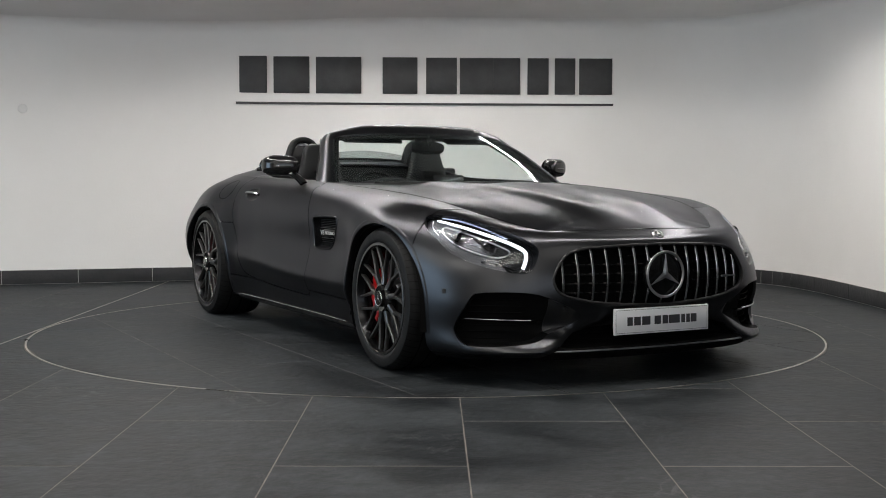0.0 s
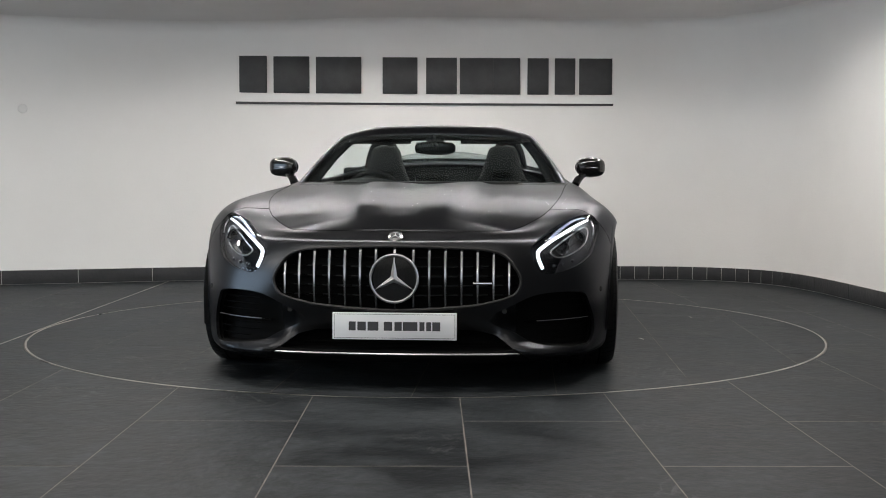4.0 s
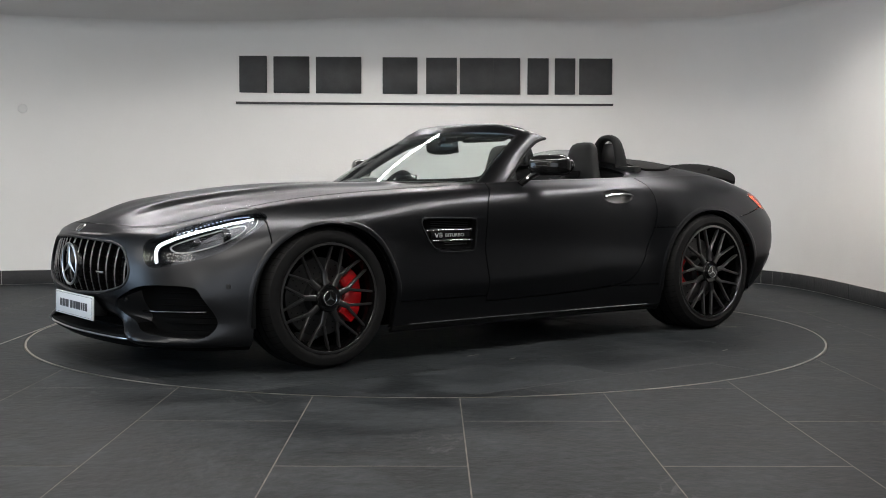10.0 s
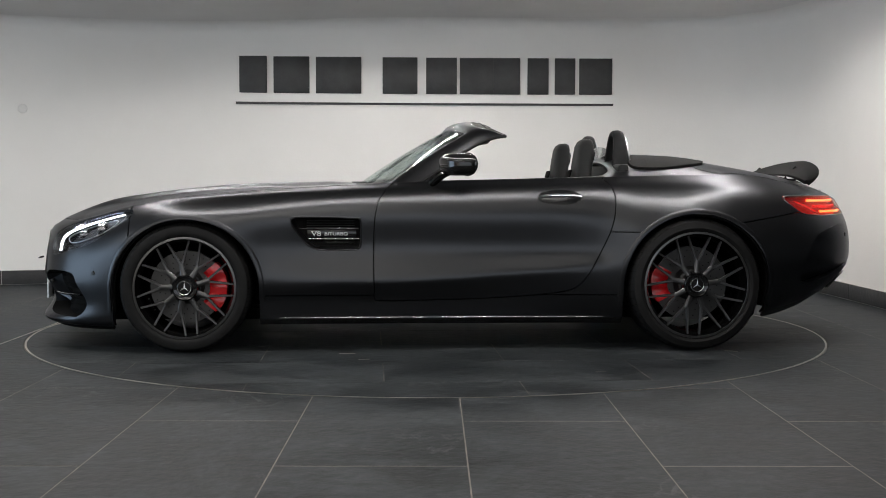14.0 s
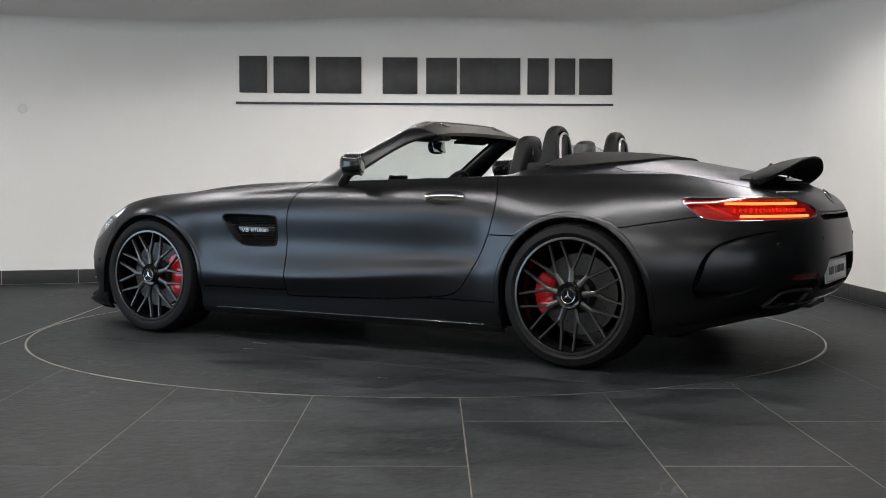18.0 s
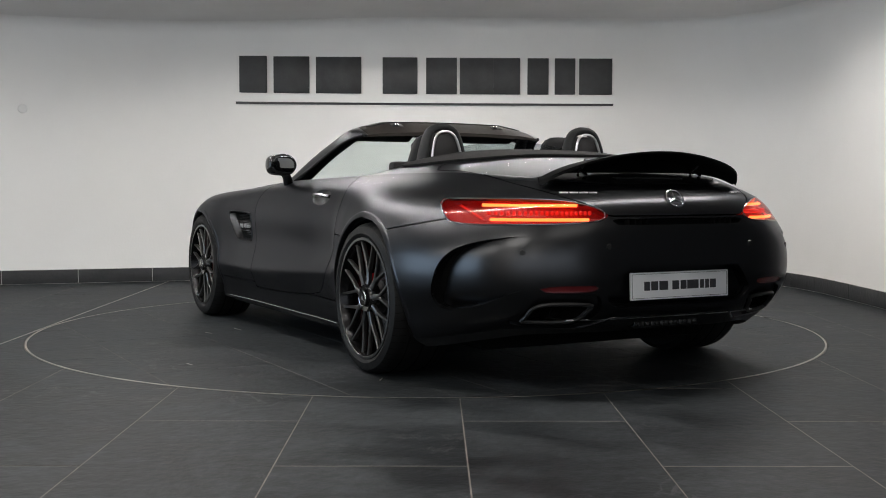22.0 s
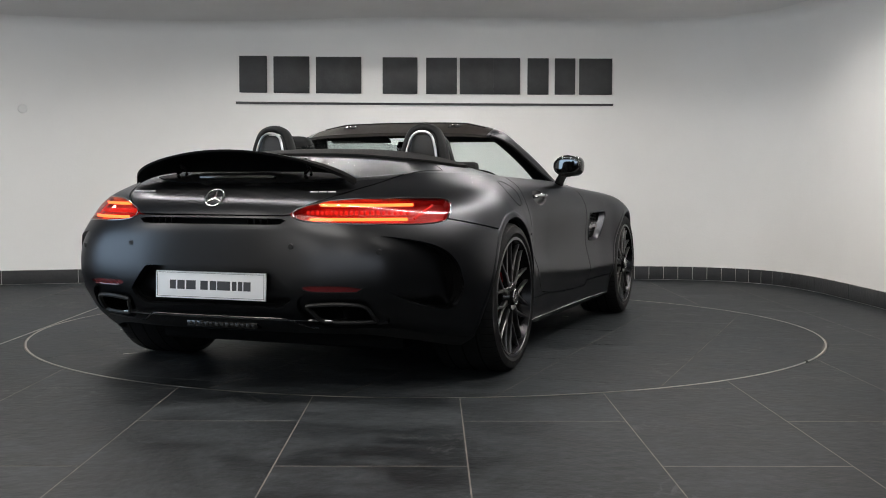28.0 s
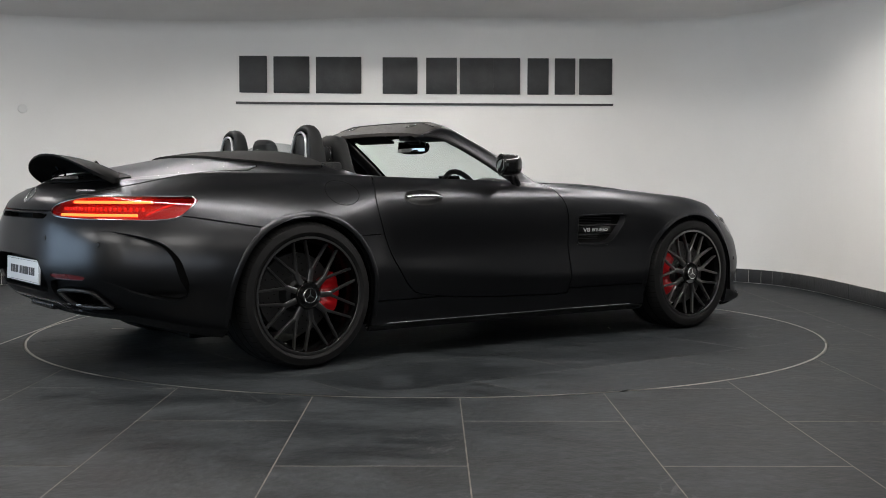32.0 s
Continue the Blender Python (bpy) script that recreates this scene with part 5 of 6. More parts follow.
for sgn in (1, -1):
    side = (lambda s: s) if sgn > 0 else flip_y
    m = mouth["vent"]
    floor_v = np.column_stack([0.452 + (m.v[:, 0] - 0.452) * 0.94, m.v[:, 1] - 0.036, 0.676 + (m.v[:, 2] - 0.676) * 0.92])
    vent = part("side_vent", side(Shell(floor_v, m.f)), BLACK, car, "black side vent with chrome fins and sloping painted walls")
    k = len(m.v)
    walls = Shell(np.concatenate([m.v, floor_v]), [[j, i, i + k, j + k] for i, j in border(m)])
    part("vent_wall", side(weld(walls)), PAINT, vent, "sloping body-coloured walls")
    for z in np.arange(0.560, 0.678, 0.009):
        part("mesh_slat", side(tube([on_flank(x, z, -0.033) for x in np.linspace(0.455, 0.60 + 0.55 * (z - 0.56) if z < 0.64 else 0.70, 5)], 0.0014, 4)), TRIM, vent)
    part("vent_edge", side(tube(loop_of(m), 0.0045, 8, True, up=(0, 1, 0))), PAINT, vent, "rounded body-coloured edge")
    for z, xa in ((0.636, 0.738), (0.583, 0.693)):
        part("fin", side(tube([on_flank(x, z, -0.012) for x in np.linspace(xa, 0.432, 10)], 0.0018, 6)), DARK_CHROME, vent)
    y = on_flank(0.6, 0.607)[1] - 0.02
    part("badge_bar", side(box(0.445, 0.698, y - 0.012, y, 0.590, 0.629, 0.003)), GLOSS, vent)
    turn = Matrix.Rotation(math.pi, 4, "Z") @ Matrix.Rotation(math.pi / 2, 4, "X") if sgn > 0 else Matrix.Rotation(math.pi / 2, 4, "X")
    x_at = 0.676 if sgn > 0 else 0.480
    lettering("V8", 0.034, Matrix.Translation((x_at, sgn * (y + 0.0015), 0.5975)) @ turn @ Matrix.Diagonal((1.35, 1, 1, 1)), LETTER_SILVER, vent, "lettering")
    lettering("BITURBO", 0.0245, Matrix.Translation((x_at - sgn * 0.066, sgn * (y + 0.0015), 0.600)) @ turn @ Matrix.Diagonal((1.2, 1, 1, 1)), LETTER_SILVER, vent, "lettering")
    # door handle in its bowl
    hy = on_flank(-0.608, 0.80)[1]
    rows = [[on_flank(-0.608 + 0.119 * q * math.cos(a), 0.797 + 0.040 * q * math.sin(a), 0.001 - 0.024 * (1 - q * q)) for a in np.arange(32) * math.pi / 16] for q in (1.0, 0.94, 0.8, 0.6, 0.35, 0.02)]
    part("handle_bowl", side(solid(grid(np.array(rows), True))), TRIM, car, "satin black handle bowl")
    part("door_handle", side(tube(path3([(-0.505, hy + 0.004, 0.797), (-0.55, hy + 0.020, 0.805), (-0.61, hy + 0.026, 0.808), (-0.67, hy + 0.020, 0.806), (-0.715, hy + 0.004, 0.800)], 5), 0.013, 10, flat=0.75)), CHROME, car, "chrome door handle")
    # thin bright edge of the skirt
    part("skirt_line", side(tube([on_flank(x, 0.1755, 0.004) for x in np.linspace(0.84, -0.84, 24)], 0.0028, 6)), CHROME, car, "bright line along the skirt")

# tail lamps
for sgn in (1, -1):
    side = (lambda s: s) if sgn > 0 else flip_y
    m = mouth["taillamp"]
    lamp = part("tail_lamp", side(join(rim(m, -0.04), offset(m, -0.04))), TAIL_RED, car, "glowing red tail lamp")
    turned = normals(m)
    def R(y, z, d):
        near = np.argsort((m.v[:, 1] - y) ** 2 + (m.v[:, 2] - z) ** 2)[:10]
        n = turned[near].mean(0)
        n[2] *= 0.4
        return np.array([on_shell(m, y, z, 0), y, z]) + n / np.linalg.norm(n) * d
    for z, ya, yb in ((0.7865, 0.46, 0.765), (0.7265, 0.435, 0.77)):
        part("light_bar", side(tube(path3([R(y, z, -0.016) for y in np.linspace(ya, yb, 7)], 3), 0.0064, 8)), LED_HOT, lamp, "glowing orange-red light bar")
    for y in np.linspace(0.42, 0.765, 20):
        part("light_dot", side(ball(R(y, 0.756, -0.026), (0.007, 0.0082, 0.0095), 7)), LED_RED, lamp)
    part("light_bar", side(tube([R(0.822, 0.785, -0.02), R(0.808, 0.756, -0.02), R(0.792, 0.728, -0.02)], 0.0045, 6)), LED_RED, lamp)
    lens = part("lens", side(slab(m, 0.004)), RED_LENS, lamp, "red tail lens")
    lens.visible_shadow = False
    pts = loop_of(m)
    part("lamp_frame", side(tube(pts, 0.0032, 6, True, up=(1, 0, 0))), DARK_CHROME, lamp, "thin dark chrome frame")
    # reflectors, exhausts, corner vents
    m = mouth["reflector"]
    part("rear_reflector", side(join(rim(m, -0.006), offset(m, -0.006))), REFLECTOR_RED, car, "narrow red reflector")
    m = mouth["exhaust"]
    tip = part("exhaust_tip", side(recess(m, (0.14, 0, 0))), GLOSS, car, "black trapezoid exhaust tip")
    loop = path3([(0.655, 0.322), (0.622, 0.379), (0.44, 0.379), (0.434, 0.352), (0.475, 0.308), (0.642, 0.306)], 4, True)
    part("tip_frame", side(tube([on_tail(y, z, -0.006) for y, z in loop], 0.0088, 8, True, up=(1, 0, 0))), TRIM, tip)
    part("tip_frame", side(tube([on_tail(y * 0.93 + 0.038, z * 0.88 + 0.041, -0.014) for y, z in loop], 0.0035, 8, True, up=(1, 0, 0))), TRIM, tip)
    m = mouth["surround"]
    part("exhaust_surround", side(recess(m, (0.024, 0, 0.004))), PAINT, car, "sunken panel round the exhaust tip")
    # scoop: deepest at its front edge, fading out towards the tail
    m = mouth["scoop"]
    lean = normals(m)
    def hollow(piece, inner):
        """Part of the scoop's floor with the walls round it, but for the line that it shares with the other part."""
        u = np.clip((-1.90 - piece.v[:, 0]) / 0.33, 0, 1)
        depth = 0.062 * (1 - u * u * (3 - 2 * u))
        n = np.array([lean[np.argmin(((m.v - q) ** 2).sum(1))] for q in piece.v])
        k = len(piece.v)
        edge = [(i, j) for i, j in border(piece) if max(inner[i], inner[j]) > 0.0008 or min(inner[i], inner[j]) < -0.0008]
        return Shell(np.concatenate([piece.v, piece.v - n * depth[:, None] * np.array([1, 1, 0.3])]), [[q + k for q in f] for f in piece.f] + [[j, i, i + k, j + k] for i, j in edge])
    def vent_side(v):
        return np.maximum(np.maximum(-SCOOP(v) - 0.034 * np.clip((v[:, 2] - 0.36) / 0.06, 0.02, 1) * np.clip((v[:, 0] + 2.035) / 0.09, 0.02, 1), -2.02 - v[:, 0]), 0.365 - v[:, 2])
    inner_s, outer_s = cut(m, vent_side)
    scoop = part("corner_scoop", side(hollow(outer_s, vent_side(outer_s.v))), PAINT, car, "hollow bumper corner with a dark vent at its front edge")
    part("corner_vent", side(hollow(inner_s, vent_side(inner_s.v))), BLACK, scoop, "black crescent vent")
    for y, z in ((0.362, 0.612), (0.70, 0.590)):
        k = np.argmin((wrap_tail.v[:, 1] - y) ** 2 + (wrap_tail.v[:, 2] - z) ** 2)
        part("parking_sensor", side(moved(ring([(0.001, 0.003), (0.010, 0.003), (0.012, 0.0), (0.012, -0.006), (0.001, -0.006)], 16), Matrix.Translation(wrap_tail.v[k]) @ TO_REAR @ Matrix.Rotation(radians(-35 if y > 0.5 else -6), 4, "Z"))), TRIM, car)

slot = part("vent_slot", recess(both(mouth["slot"]), (0.05, 0, 0)), BLACK, car, "narrow black vent slot under the boot lid")
for sgn in (1, -1):
    for k in range(4):
        y = sgn * (0.18 + 0.03 * k)
        part("slot_fin", box(-2.335, -2.30, y - 0.002, y + 0.002, 0.703, 0.727, 0), BLACK, slot)
bay = part("plate_bay", recess(both(mouth["bay"]), (0.062, 0, 0)), PAINT, car, "black number-plate recess")
line = [on_tail(y, 0.320 - 0.046 * min(max((abs(y) - 0.31) / 0.10, 0), 1), 0.004) for y in np.linspace(-0.425, 0.425, 50)]
part("chrome_line", tube(line, 0.0028, 6), DARK_CHROME, car, "thin bright line over the diffuser")
fog = part("fog_lamp", box(-2.246, -2.20, -0.17, 0.17, 0.264, 0.296, 0.004), GLOSS, car, "clear rear lamp in the diffuser")
for k in range(13):
    part("lamp_facet", ball((-2.246, -0.15 + 0.025 * k, 0.280), (0.004, 0.009, 0.008 + 0.003 * (k % 2)), 6), FOG_LENS, fog)

# number plates with plain bars
def number_plate(name, m, z_off):
    plate = part(name, moved(box(-0.26, 0.26, -0.005, 0.005, -0.0565, 0.0565, 0.003), m), PLATE, car, "white plate with plain dark bars and a thin border")
    for a, b, c, d in ((-0.252, 0.252, 0.0485, 0.0498), (-0.252, 0.252, -0.0498, -0.0485), (-0.252, -0.2507, -0.0498, 0.0498), (0.2507, 0.252, -0.0498, 0.0498)):
        part("border_line", moved(box(a, b, 0.0045, 0.0056, c, d, 0), m), PLATE_MARK, plate)
    spans = [(425, 480), (487, 553), (560, 643), (676, 741), (752, 810), (811, 874), (865, 921), (930, 971), (978, 1018), (1021, 1083)]
    for a, b in spans:
        k = 0.385 / 658
        part("bar", moved(box(-(b - 3 - 754) * k, -(a + 3 - 754) * k, 0.0045, 0.0058, -0.0185, 0.0185, 0), m), PLATE_MARK, plate)


number_plate("front_number_plate", Matrix.Translation((2.182, 0, 0.276)) @ TO_FRONT @ Matrix.Rotation(radians(1.0), 4, "X"), 0)
number_plate("rear_number_plate", Matrix.Translation((-2.33, 0, 0.4485)) @ TO_REAR @ Matrix.Rotation(radians(2.5), 4, "X"), 0)
for y in (-0.09, 0.09):
    part("plate_lamp", box(-2.352, -2.337, y - 0.02, y + 0.02, 0.5292, 0.5308, 0), PLATE_LIGHT, car, "small glowing plate lamp")
part("plate_holder", box(2.09, 2.175, -0.20, 0.20, 0.235, 0.32, 0.004), TRIM, car, "black plate holder")

# boot badges as plain shapes
bx = on_tail(0, 0.803)[0]
part("emblem", emblem(0.042, Matrix.Translation((bx - 0.006, 0, 0.808)) @ TO_REAR @ Matrix.Rotation(radians(36), 4, "X"), 0.0042), BAR_CHROME, boot, "chrome emblem with ring and three blades", 20)
for ya, yb in ((0.34, 0.49), (-0.487, -0.387)):
    for k in range(4 if ya > 0 else 3):
        n = 4 if ya > 0 else 3
        y0, y1 = ya + (yb - ya) * k / n + 0.003, ya + (yb - ya) * (k + 1) / n - 0.003
        bits = [on_tail(y, 0.832, 0.005) for y in np.linspace(y0, y1, 4)]
        part("boot_badge", tube(bits, 0.0058, 6, flat=0.8), LETTER_SILVER, boot, "plain silver badge bar")

# fuel flap on one rear wing, thin joint lines
flap_c = (-1.087, 0.822)
flap = [on_flank(flap_c[0] + 0.095 * math.cos(a), flap_c[1] + 0.058 * math.sin(a), 0.0003, -1) for a in np.arange(36) * math.pi / 18]
part("fuel_flap_joint", tube(flap, 0.0018, 5, True, up=(0, 1, 0)), BLACK, car, "round fuel flap joint")

# raised spoiler
SPAN = 0.53
rows = []
for q in np.linspace(0, 1, 11):
    row = []
    for y in np.linspace(-SPAN, SPAN, 61):
        e = abs(y) / SPAN
        xl, zl = -1.995 - 0.055 * e ** 5, 0.925 + 0.002 * e - 0.040 * e ** 6
        xt, zt = -2.222 + 0.065 * e ** 2 + 0.085 * e ** 10, 1.008 - 0.100 * e * e - 0.026 * e ** 10
        row.append((xl + (xt - xl) * q, y, zl + (zt - zl) * q + 0.020 * math.sin(q * math.pi) * (1 - 0.7 * e ** 4)))
    rows.append(row)
blade = grid(np.array(rows))
under = blade.v - np.column_stack([np.zeros(len(blade.v)), np.zeros(len(blade.v)), 0.009 + 0.012 * (np.abs(blade.v[:, 1]) / SPAN) ** 8])
k = len(blade.v)
sides = [[j, i, i + k, j + k] for i, j in border(blade)]
spoiler = part("spoiler", solid(Shell(np.concatenate([blade.v, under]), blade.f + [[q + k for q in f[::-1]] for f in blade.f] + sides)), SPOILER_BLACK, car, "raised black arched spoiler blade")
for y in (-0.31, 0.31):
    part("strut", tube(path3([(-2.05, y, 0.880), (-2.085, y, 0.905), (-2.05, y, 0.928), (-2.08, y, 0.968)], 5), 0.007, 8), GLOSS, spoiler)
    part("strut", tube(path3([(-2.03, y * 0.99, 0.888), (-2.02, y * 0.99, 0.915), (-2.05, y * 0.99, 0.945)], 5), 0.006, 8), GLOSS, spoiler)
bay_s = clip(top, outline([(-1.955, 0.0), (-1.96, 0.40), (-1.985, 0.50), (-2.06, 0.52), (-2.130, 0.45), (-2.150, 0.0), (-2.130, -0.45), (-2.06, -0.52), (-1.985, -0.50), (-1.96, -0.40)], (0, 1))(top.v))
part("spoiler_bay", slab(Shell(bay_s.v + np.array([0, 0, 0.004]), bay_s.f), 0.008), SPOILER_BLACK, boot, "black panel under the spoiler")
part("brake_light_strip", box(-2.12, -2.09, -0.18, 0.18, 0.884, 0.900, 0.003), GLOSS, boot, "smoked brake light strip")

# flat lips round the wheel openings
for arch_spec in ARCHES:
    for sgn in (1, -1):
        rows = []
        for a in np.linspace(-0.30, math.pi + (0.15 if arch_spec[0] > 0 else 0.30), 56):
            row = []
            for dr, out in ((0.001, -0.03), (0.0, 0.0005), (0.004, 0.0022), (0.018, 0.0022), (0.026, 0.001), (0.031, -0.003)):
                x, z = arch_at(a, dr, *arch_spec)
                row.append((x, on_shell(wrap_flank, x, z, 1) + out, z))
            rows.append(row)
        lip = grid(np.array(rows))
        part("arch_lip", lip if sgn > 0 else flip_y(lip), PAINT, car, sharp=45)


# ---------- windscreen, mirrors and cockpit ----------
def screen_point(u, v):
    base = np.array([0.445 - 0.192 * u * u, 0.775 * u, 0.862 + 0.012 * u * u])
    head = np.array([-0.105 - 0.095 * u * u, 0.575 * u, 1.197 - 0.022 * u * u - 0.020 * u ** 8])
    bow = math.sin(v * math.pi) * np.array([0.006, 0, 0.010])
    return base + (head - base) * v + bow + np.array([0, 0.012 * u * math.sin(v * math.pi), 0])


def screen(u0, u1, v0, v1, nu=29, nv=15):
    g = grid(np.array([[screen_point(u, v) for u in np.linspace(u0, u1, nu)] for v in np.linspace(v0, v1, nv)]))
    n = normals(g)
    if n[:, 0].mean() < 0:
        g.f = [f[::-1] for f in g.f]
    return g


glass_ob = part("windscreen", slab(screen(-0.97, 0.97, 0.0, 1.0), 0.005), WINDSCREEN, car, "clear raked windscreen")
glass_ob.visible_shadow = False
frit = join(screen(-0.97, 0.97, 0.82, 1.0, 29, 4), screen(-0.97, -0.925, 0.0, 0.86, 3, 15), screen(0.925, 0.97, 0.0, 0.86, 3, 15), screen(-0.86, 0.86, 0.0, 0.04, 29, 3))
part("screen_border", Shell(frit.v - np.array([0.007, 0, 0.006]), frit.f), GLOSS, car, "black windscreen border")
# painted screen frame: pillars that run round a corner into the header
def frame_rows():
    """Sections from one pillar's foot to the middle of the header."""
    rear = path3([(0.165, 0.805, 0.845), (0.112, 0.783, 0.878), (0.0, 0.728, 0.950), (-0.085, 0.682, 1.012), (-0.195, 0.632, 1.080), (-0.285, 0.594, 1.117), (-0.362, 0.562, 1.130)], 10)
    reach = np.concatenate([[0], np.cumsum(np.linalg.norm(np.diff(rear, axis=0), axis=1))])
    reach /= reach[-1]
    def back(q):
        return np.array([np.interp(q, reach, rear[:, k]) for k in range(3)])
    def header_back(u):
        c, e = screen_point(u, 1.0), abs(u)
        return np.array([c[0] + 0.005 - 0.252 * (1 - 0.30 * e ** 3), c[1], c[2] - 0.044 * (1 - 0.55 * e ** 6) - 0.02 * e ** 8])
    ends = []
    for k, v in enumerate(np.linspace(-0.06, 0.76, 14)):
        ends.append((screen_point(0.955, v), back(0.70 * k / 13), 0.0))
    for u, v, q, h in ((0.954, 0.81, 0.76, 0.06), (0.950, 0.85, 0.83, 0.16), (0.941, 0.88, 0.91, 0.30), (0.925, 0.897, 1.0, 0.46)):
        ends.append((screen_point(u, v), back(q), h))
    for k, u in enumerate(np.linspace(0.895, 0.0, 14)):
        ends.append((screen_point(u, 0.90), header_back(u), min(1.0, 0.60 + 0.10 * k)))
    rows = []
    for a, b, h in ends:
        up = np.array([0.02 * h, 0.8 * (1 - h), 0.35 + 0.65 * h])
        rise = 0.020 + 0.038 * h
        deep = np.array([0.0, -0.9 * (1 - h), -0.25 - 0.75 * h])
        outer = [a + (b - a) * w + up * rise * math.sin(math.pi * w ** 0.72) for w in np.linspace(0, 1, 11)]
        inner = [p + deep * (0.010 + 0.008 * w + 0.020 * math.sin(math.pi * w)) for p, w in zip(outer, np.linspace(0, 1, 11))]
        rows.append(outer + inner[::-1])
    return np.array(rows)


rows = frame_rows()
rows = np.concatenate([rows, (rows * np.array([1, -1, 1]))[-2::-1]])
g = grid(rows, True)
n_row, n_col, _ = rows.shape
g.f += [list(range(n_col)), [(n_row - 1) * n_col + i for i in range(n_col)]]
landing, painted = cut(solid(g), lambda v: np.maximum(v[:, 0] + 0.175 + 0.10 * v[:, 1] ** 2, np.abs(v[:, 1]) - 0.535))
part("windscreen_frame", painted, PAINT, car)
part("header_landing", landing, HEADER_TRIM, car, "brown-black header panel on which the folding roof closes")
for sgn in (1, -1):
    edge = [r[10] * np.array([1, sgn, 1]) for r in rows[1:18]]
    part("pillar_seal", tube([p + np.array([-0.004, -0.004 * sgn, -0.004]) for p in edge], 0.0085, 8), RUBBER, car, "black rubber seal along the pillar")
    inner = [screen_point(sgn * 0.915, v) + np.array([-0.075, 0, -0.018]) for v in np.linspace(0, 0.97, 12)]
    part("pillar_trim", tube(inner, 0.036, 10, flat=0.75), LEATHER, car, "black inner pillar trim")
part("header_seal", tube([(r[5] + (r[6] - r[5]) * 0.4) + np.array([0, 0, 0.001]) for r in rows[19:-19]], 0.0045, 6), RUBBER, car, "black rubber strip along the header")
for sgn in (1, -1):
    at = min(rows[18:32], key=lambda r: abs(r[7][1] - 0.34))
    slope = math.atan2(at[6][2] - at[8][2], at[6][0] - at[8][0])
    m = Matrix.Translation((at[7][0], sgn * at[7][1], at[7][2])) @ Matrix.Rotation(-slope, 4, "Y")
    latch = part("roof_latch", moved(box(-0.022, 0.022, -0.034, 0.034, -0.006, 0.003, 0.002), m), FOG_LENS, car, "small grey roof latch plate")
    part("latch_hole", moved(box(-0.013, 0.011, -0.004, 0.022, -0.004, 0.0042, 0.001), m), BLACK, latch)
for y in (-0.34, 0.34):
    part("sun_visor", moved(box(-0.075, 0.075, -0.19, 0.19, -0.008, 0.008, 0.006), Matrix.Translation((-0.150, y, 1.140)) @ Matrix.Rotation(radians(24), 4, "Y")), LEATHER, car, "black folded sun visor")

# door mirrors, their outer ends swept back
def swept(s):
    v = s.v.copy()
    v[:, 0] -= 0.45 * (v[:, 1] - 0.93)
    return Shell(v, s.f)


for sgn in (1, -1):
    side = (lambda s: s) if sgn > 0 else flip_y
    cap = ball((-0.072, 0.932, 0.966), (0.074, 0.088, 0.058), 18, 0.68)
    cap = swept(clip(cap, -0.128 - cap.v[:, 0]))
    mirror = part("door_mirror", side(cap), GLOSS, car, "gloss black door mirror")
    back = swept(ball((-0.129, 0.930, 0.967), (0.008, 0.078, 0.051), 14, 0.7))
    part("mirror_glass", side(back), MIRROR, mirror, "mirror glass")
    part("mirror_frame", side(swept(tube([(-0.125, 0.930 + 0.083 * math.cos(a), 0.966 + 0.053 * math.sin(a)) for a in np.arange(28) * math.pi / 14], 0.008, 8, True, up=(1, 0, 0)))), GLOSS, mirror)
    part("signal_strip", side(swept(tube([(-0.072 + 0.077 * math.cos(a), 0.932 + 0.086 * math.sin(a), 0.961) for a in np.linspace(-0.4, 1.35, 14)], 0.0035, 6))), DARK_CHROME, mirror)
    part("mirror_foot", side(tube(path3([(0.055, 0.835, 0.862), (0.02, 0.855, 0.895), (-0.02, 0.885, 0.922), (-0.06, 0.92, 0.935)], 5), 0.027, 10, r2=0.026, flat=0.7)), GLOSS, mirror)

# inner tub
part("cabin_floor", box(-1.0, 0.6, -0.78, 0.78, 0.24, 0.29, 0.01), BLACK, car, "dark cabin floor")
part("bulkhead", box(-1.02, -0.955, -0.70, 0.70, 0.28, 0.975, 0.02), LEATHER, car, "black rear bulkhead")
for sgn in (1, -1):
    part("door_card", box(-0.90, 0.28, sgn * 0.765 - 0.03, sgn * 0.765 + 0.03, 0.35, 0.868, 0.015), LEATHER, car, "black leather door card")
dash_rows = []
for y in np.linspace(-0.76, 0.76, 31):
    hump = 0.035 * math.exp(-((y + 0.37) / 0.16) ** 2)
    dash_rows.append([(0.42, y, 0.62), (0.42, y, 0.855), (0.33, y, 0.872 + hump * 0.5), (0.22, y, 0.868 + hump), (0.17, y, 0.845 + hump), (0.155, y, 0.79), (0.20, y, 0.68), (0.24, y, 0.55), (0.42, y, 0.55)])
g = grid(np.array(dash_rows), True)
dash = part("dashboard", solid(g), LEATHER, car, "black leather dashboard")
for y in (-0.12, -0.04, 0.04, 0.12):
    part("air_vent", moved(solid(ring([(0.026, 0.0), (0.032, 0.008), (0.036, 0.0), (0.03, -0.02)], 24)), Matrix.Translation((0.158, y, 0.80)) @ TO_REAR), ALU, dash)
part("screen", moved(box(-0.008, 0.008, -0.10, 0.10, -0.055, 0.055, 0.005), Matrix.Translation((0.225, 0, 0.862)) @ Matrix.Rotation(radians(-15), 4, "Y")), GLOSS, dash, "black standing display screen")
part("centre_console", box(-0.75, 0.22, -0.11, 0.11, 0.28, 0.60, 0.03), LEATHER, car, "black centre console")
part("console_trim", box(-0.5, 0.12, -0.075, 0.075, 0.598, 0.606, 0.003), ALU, car)
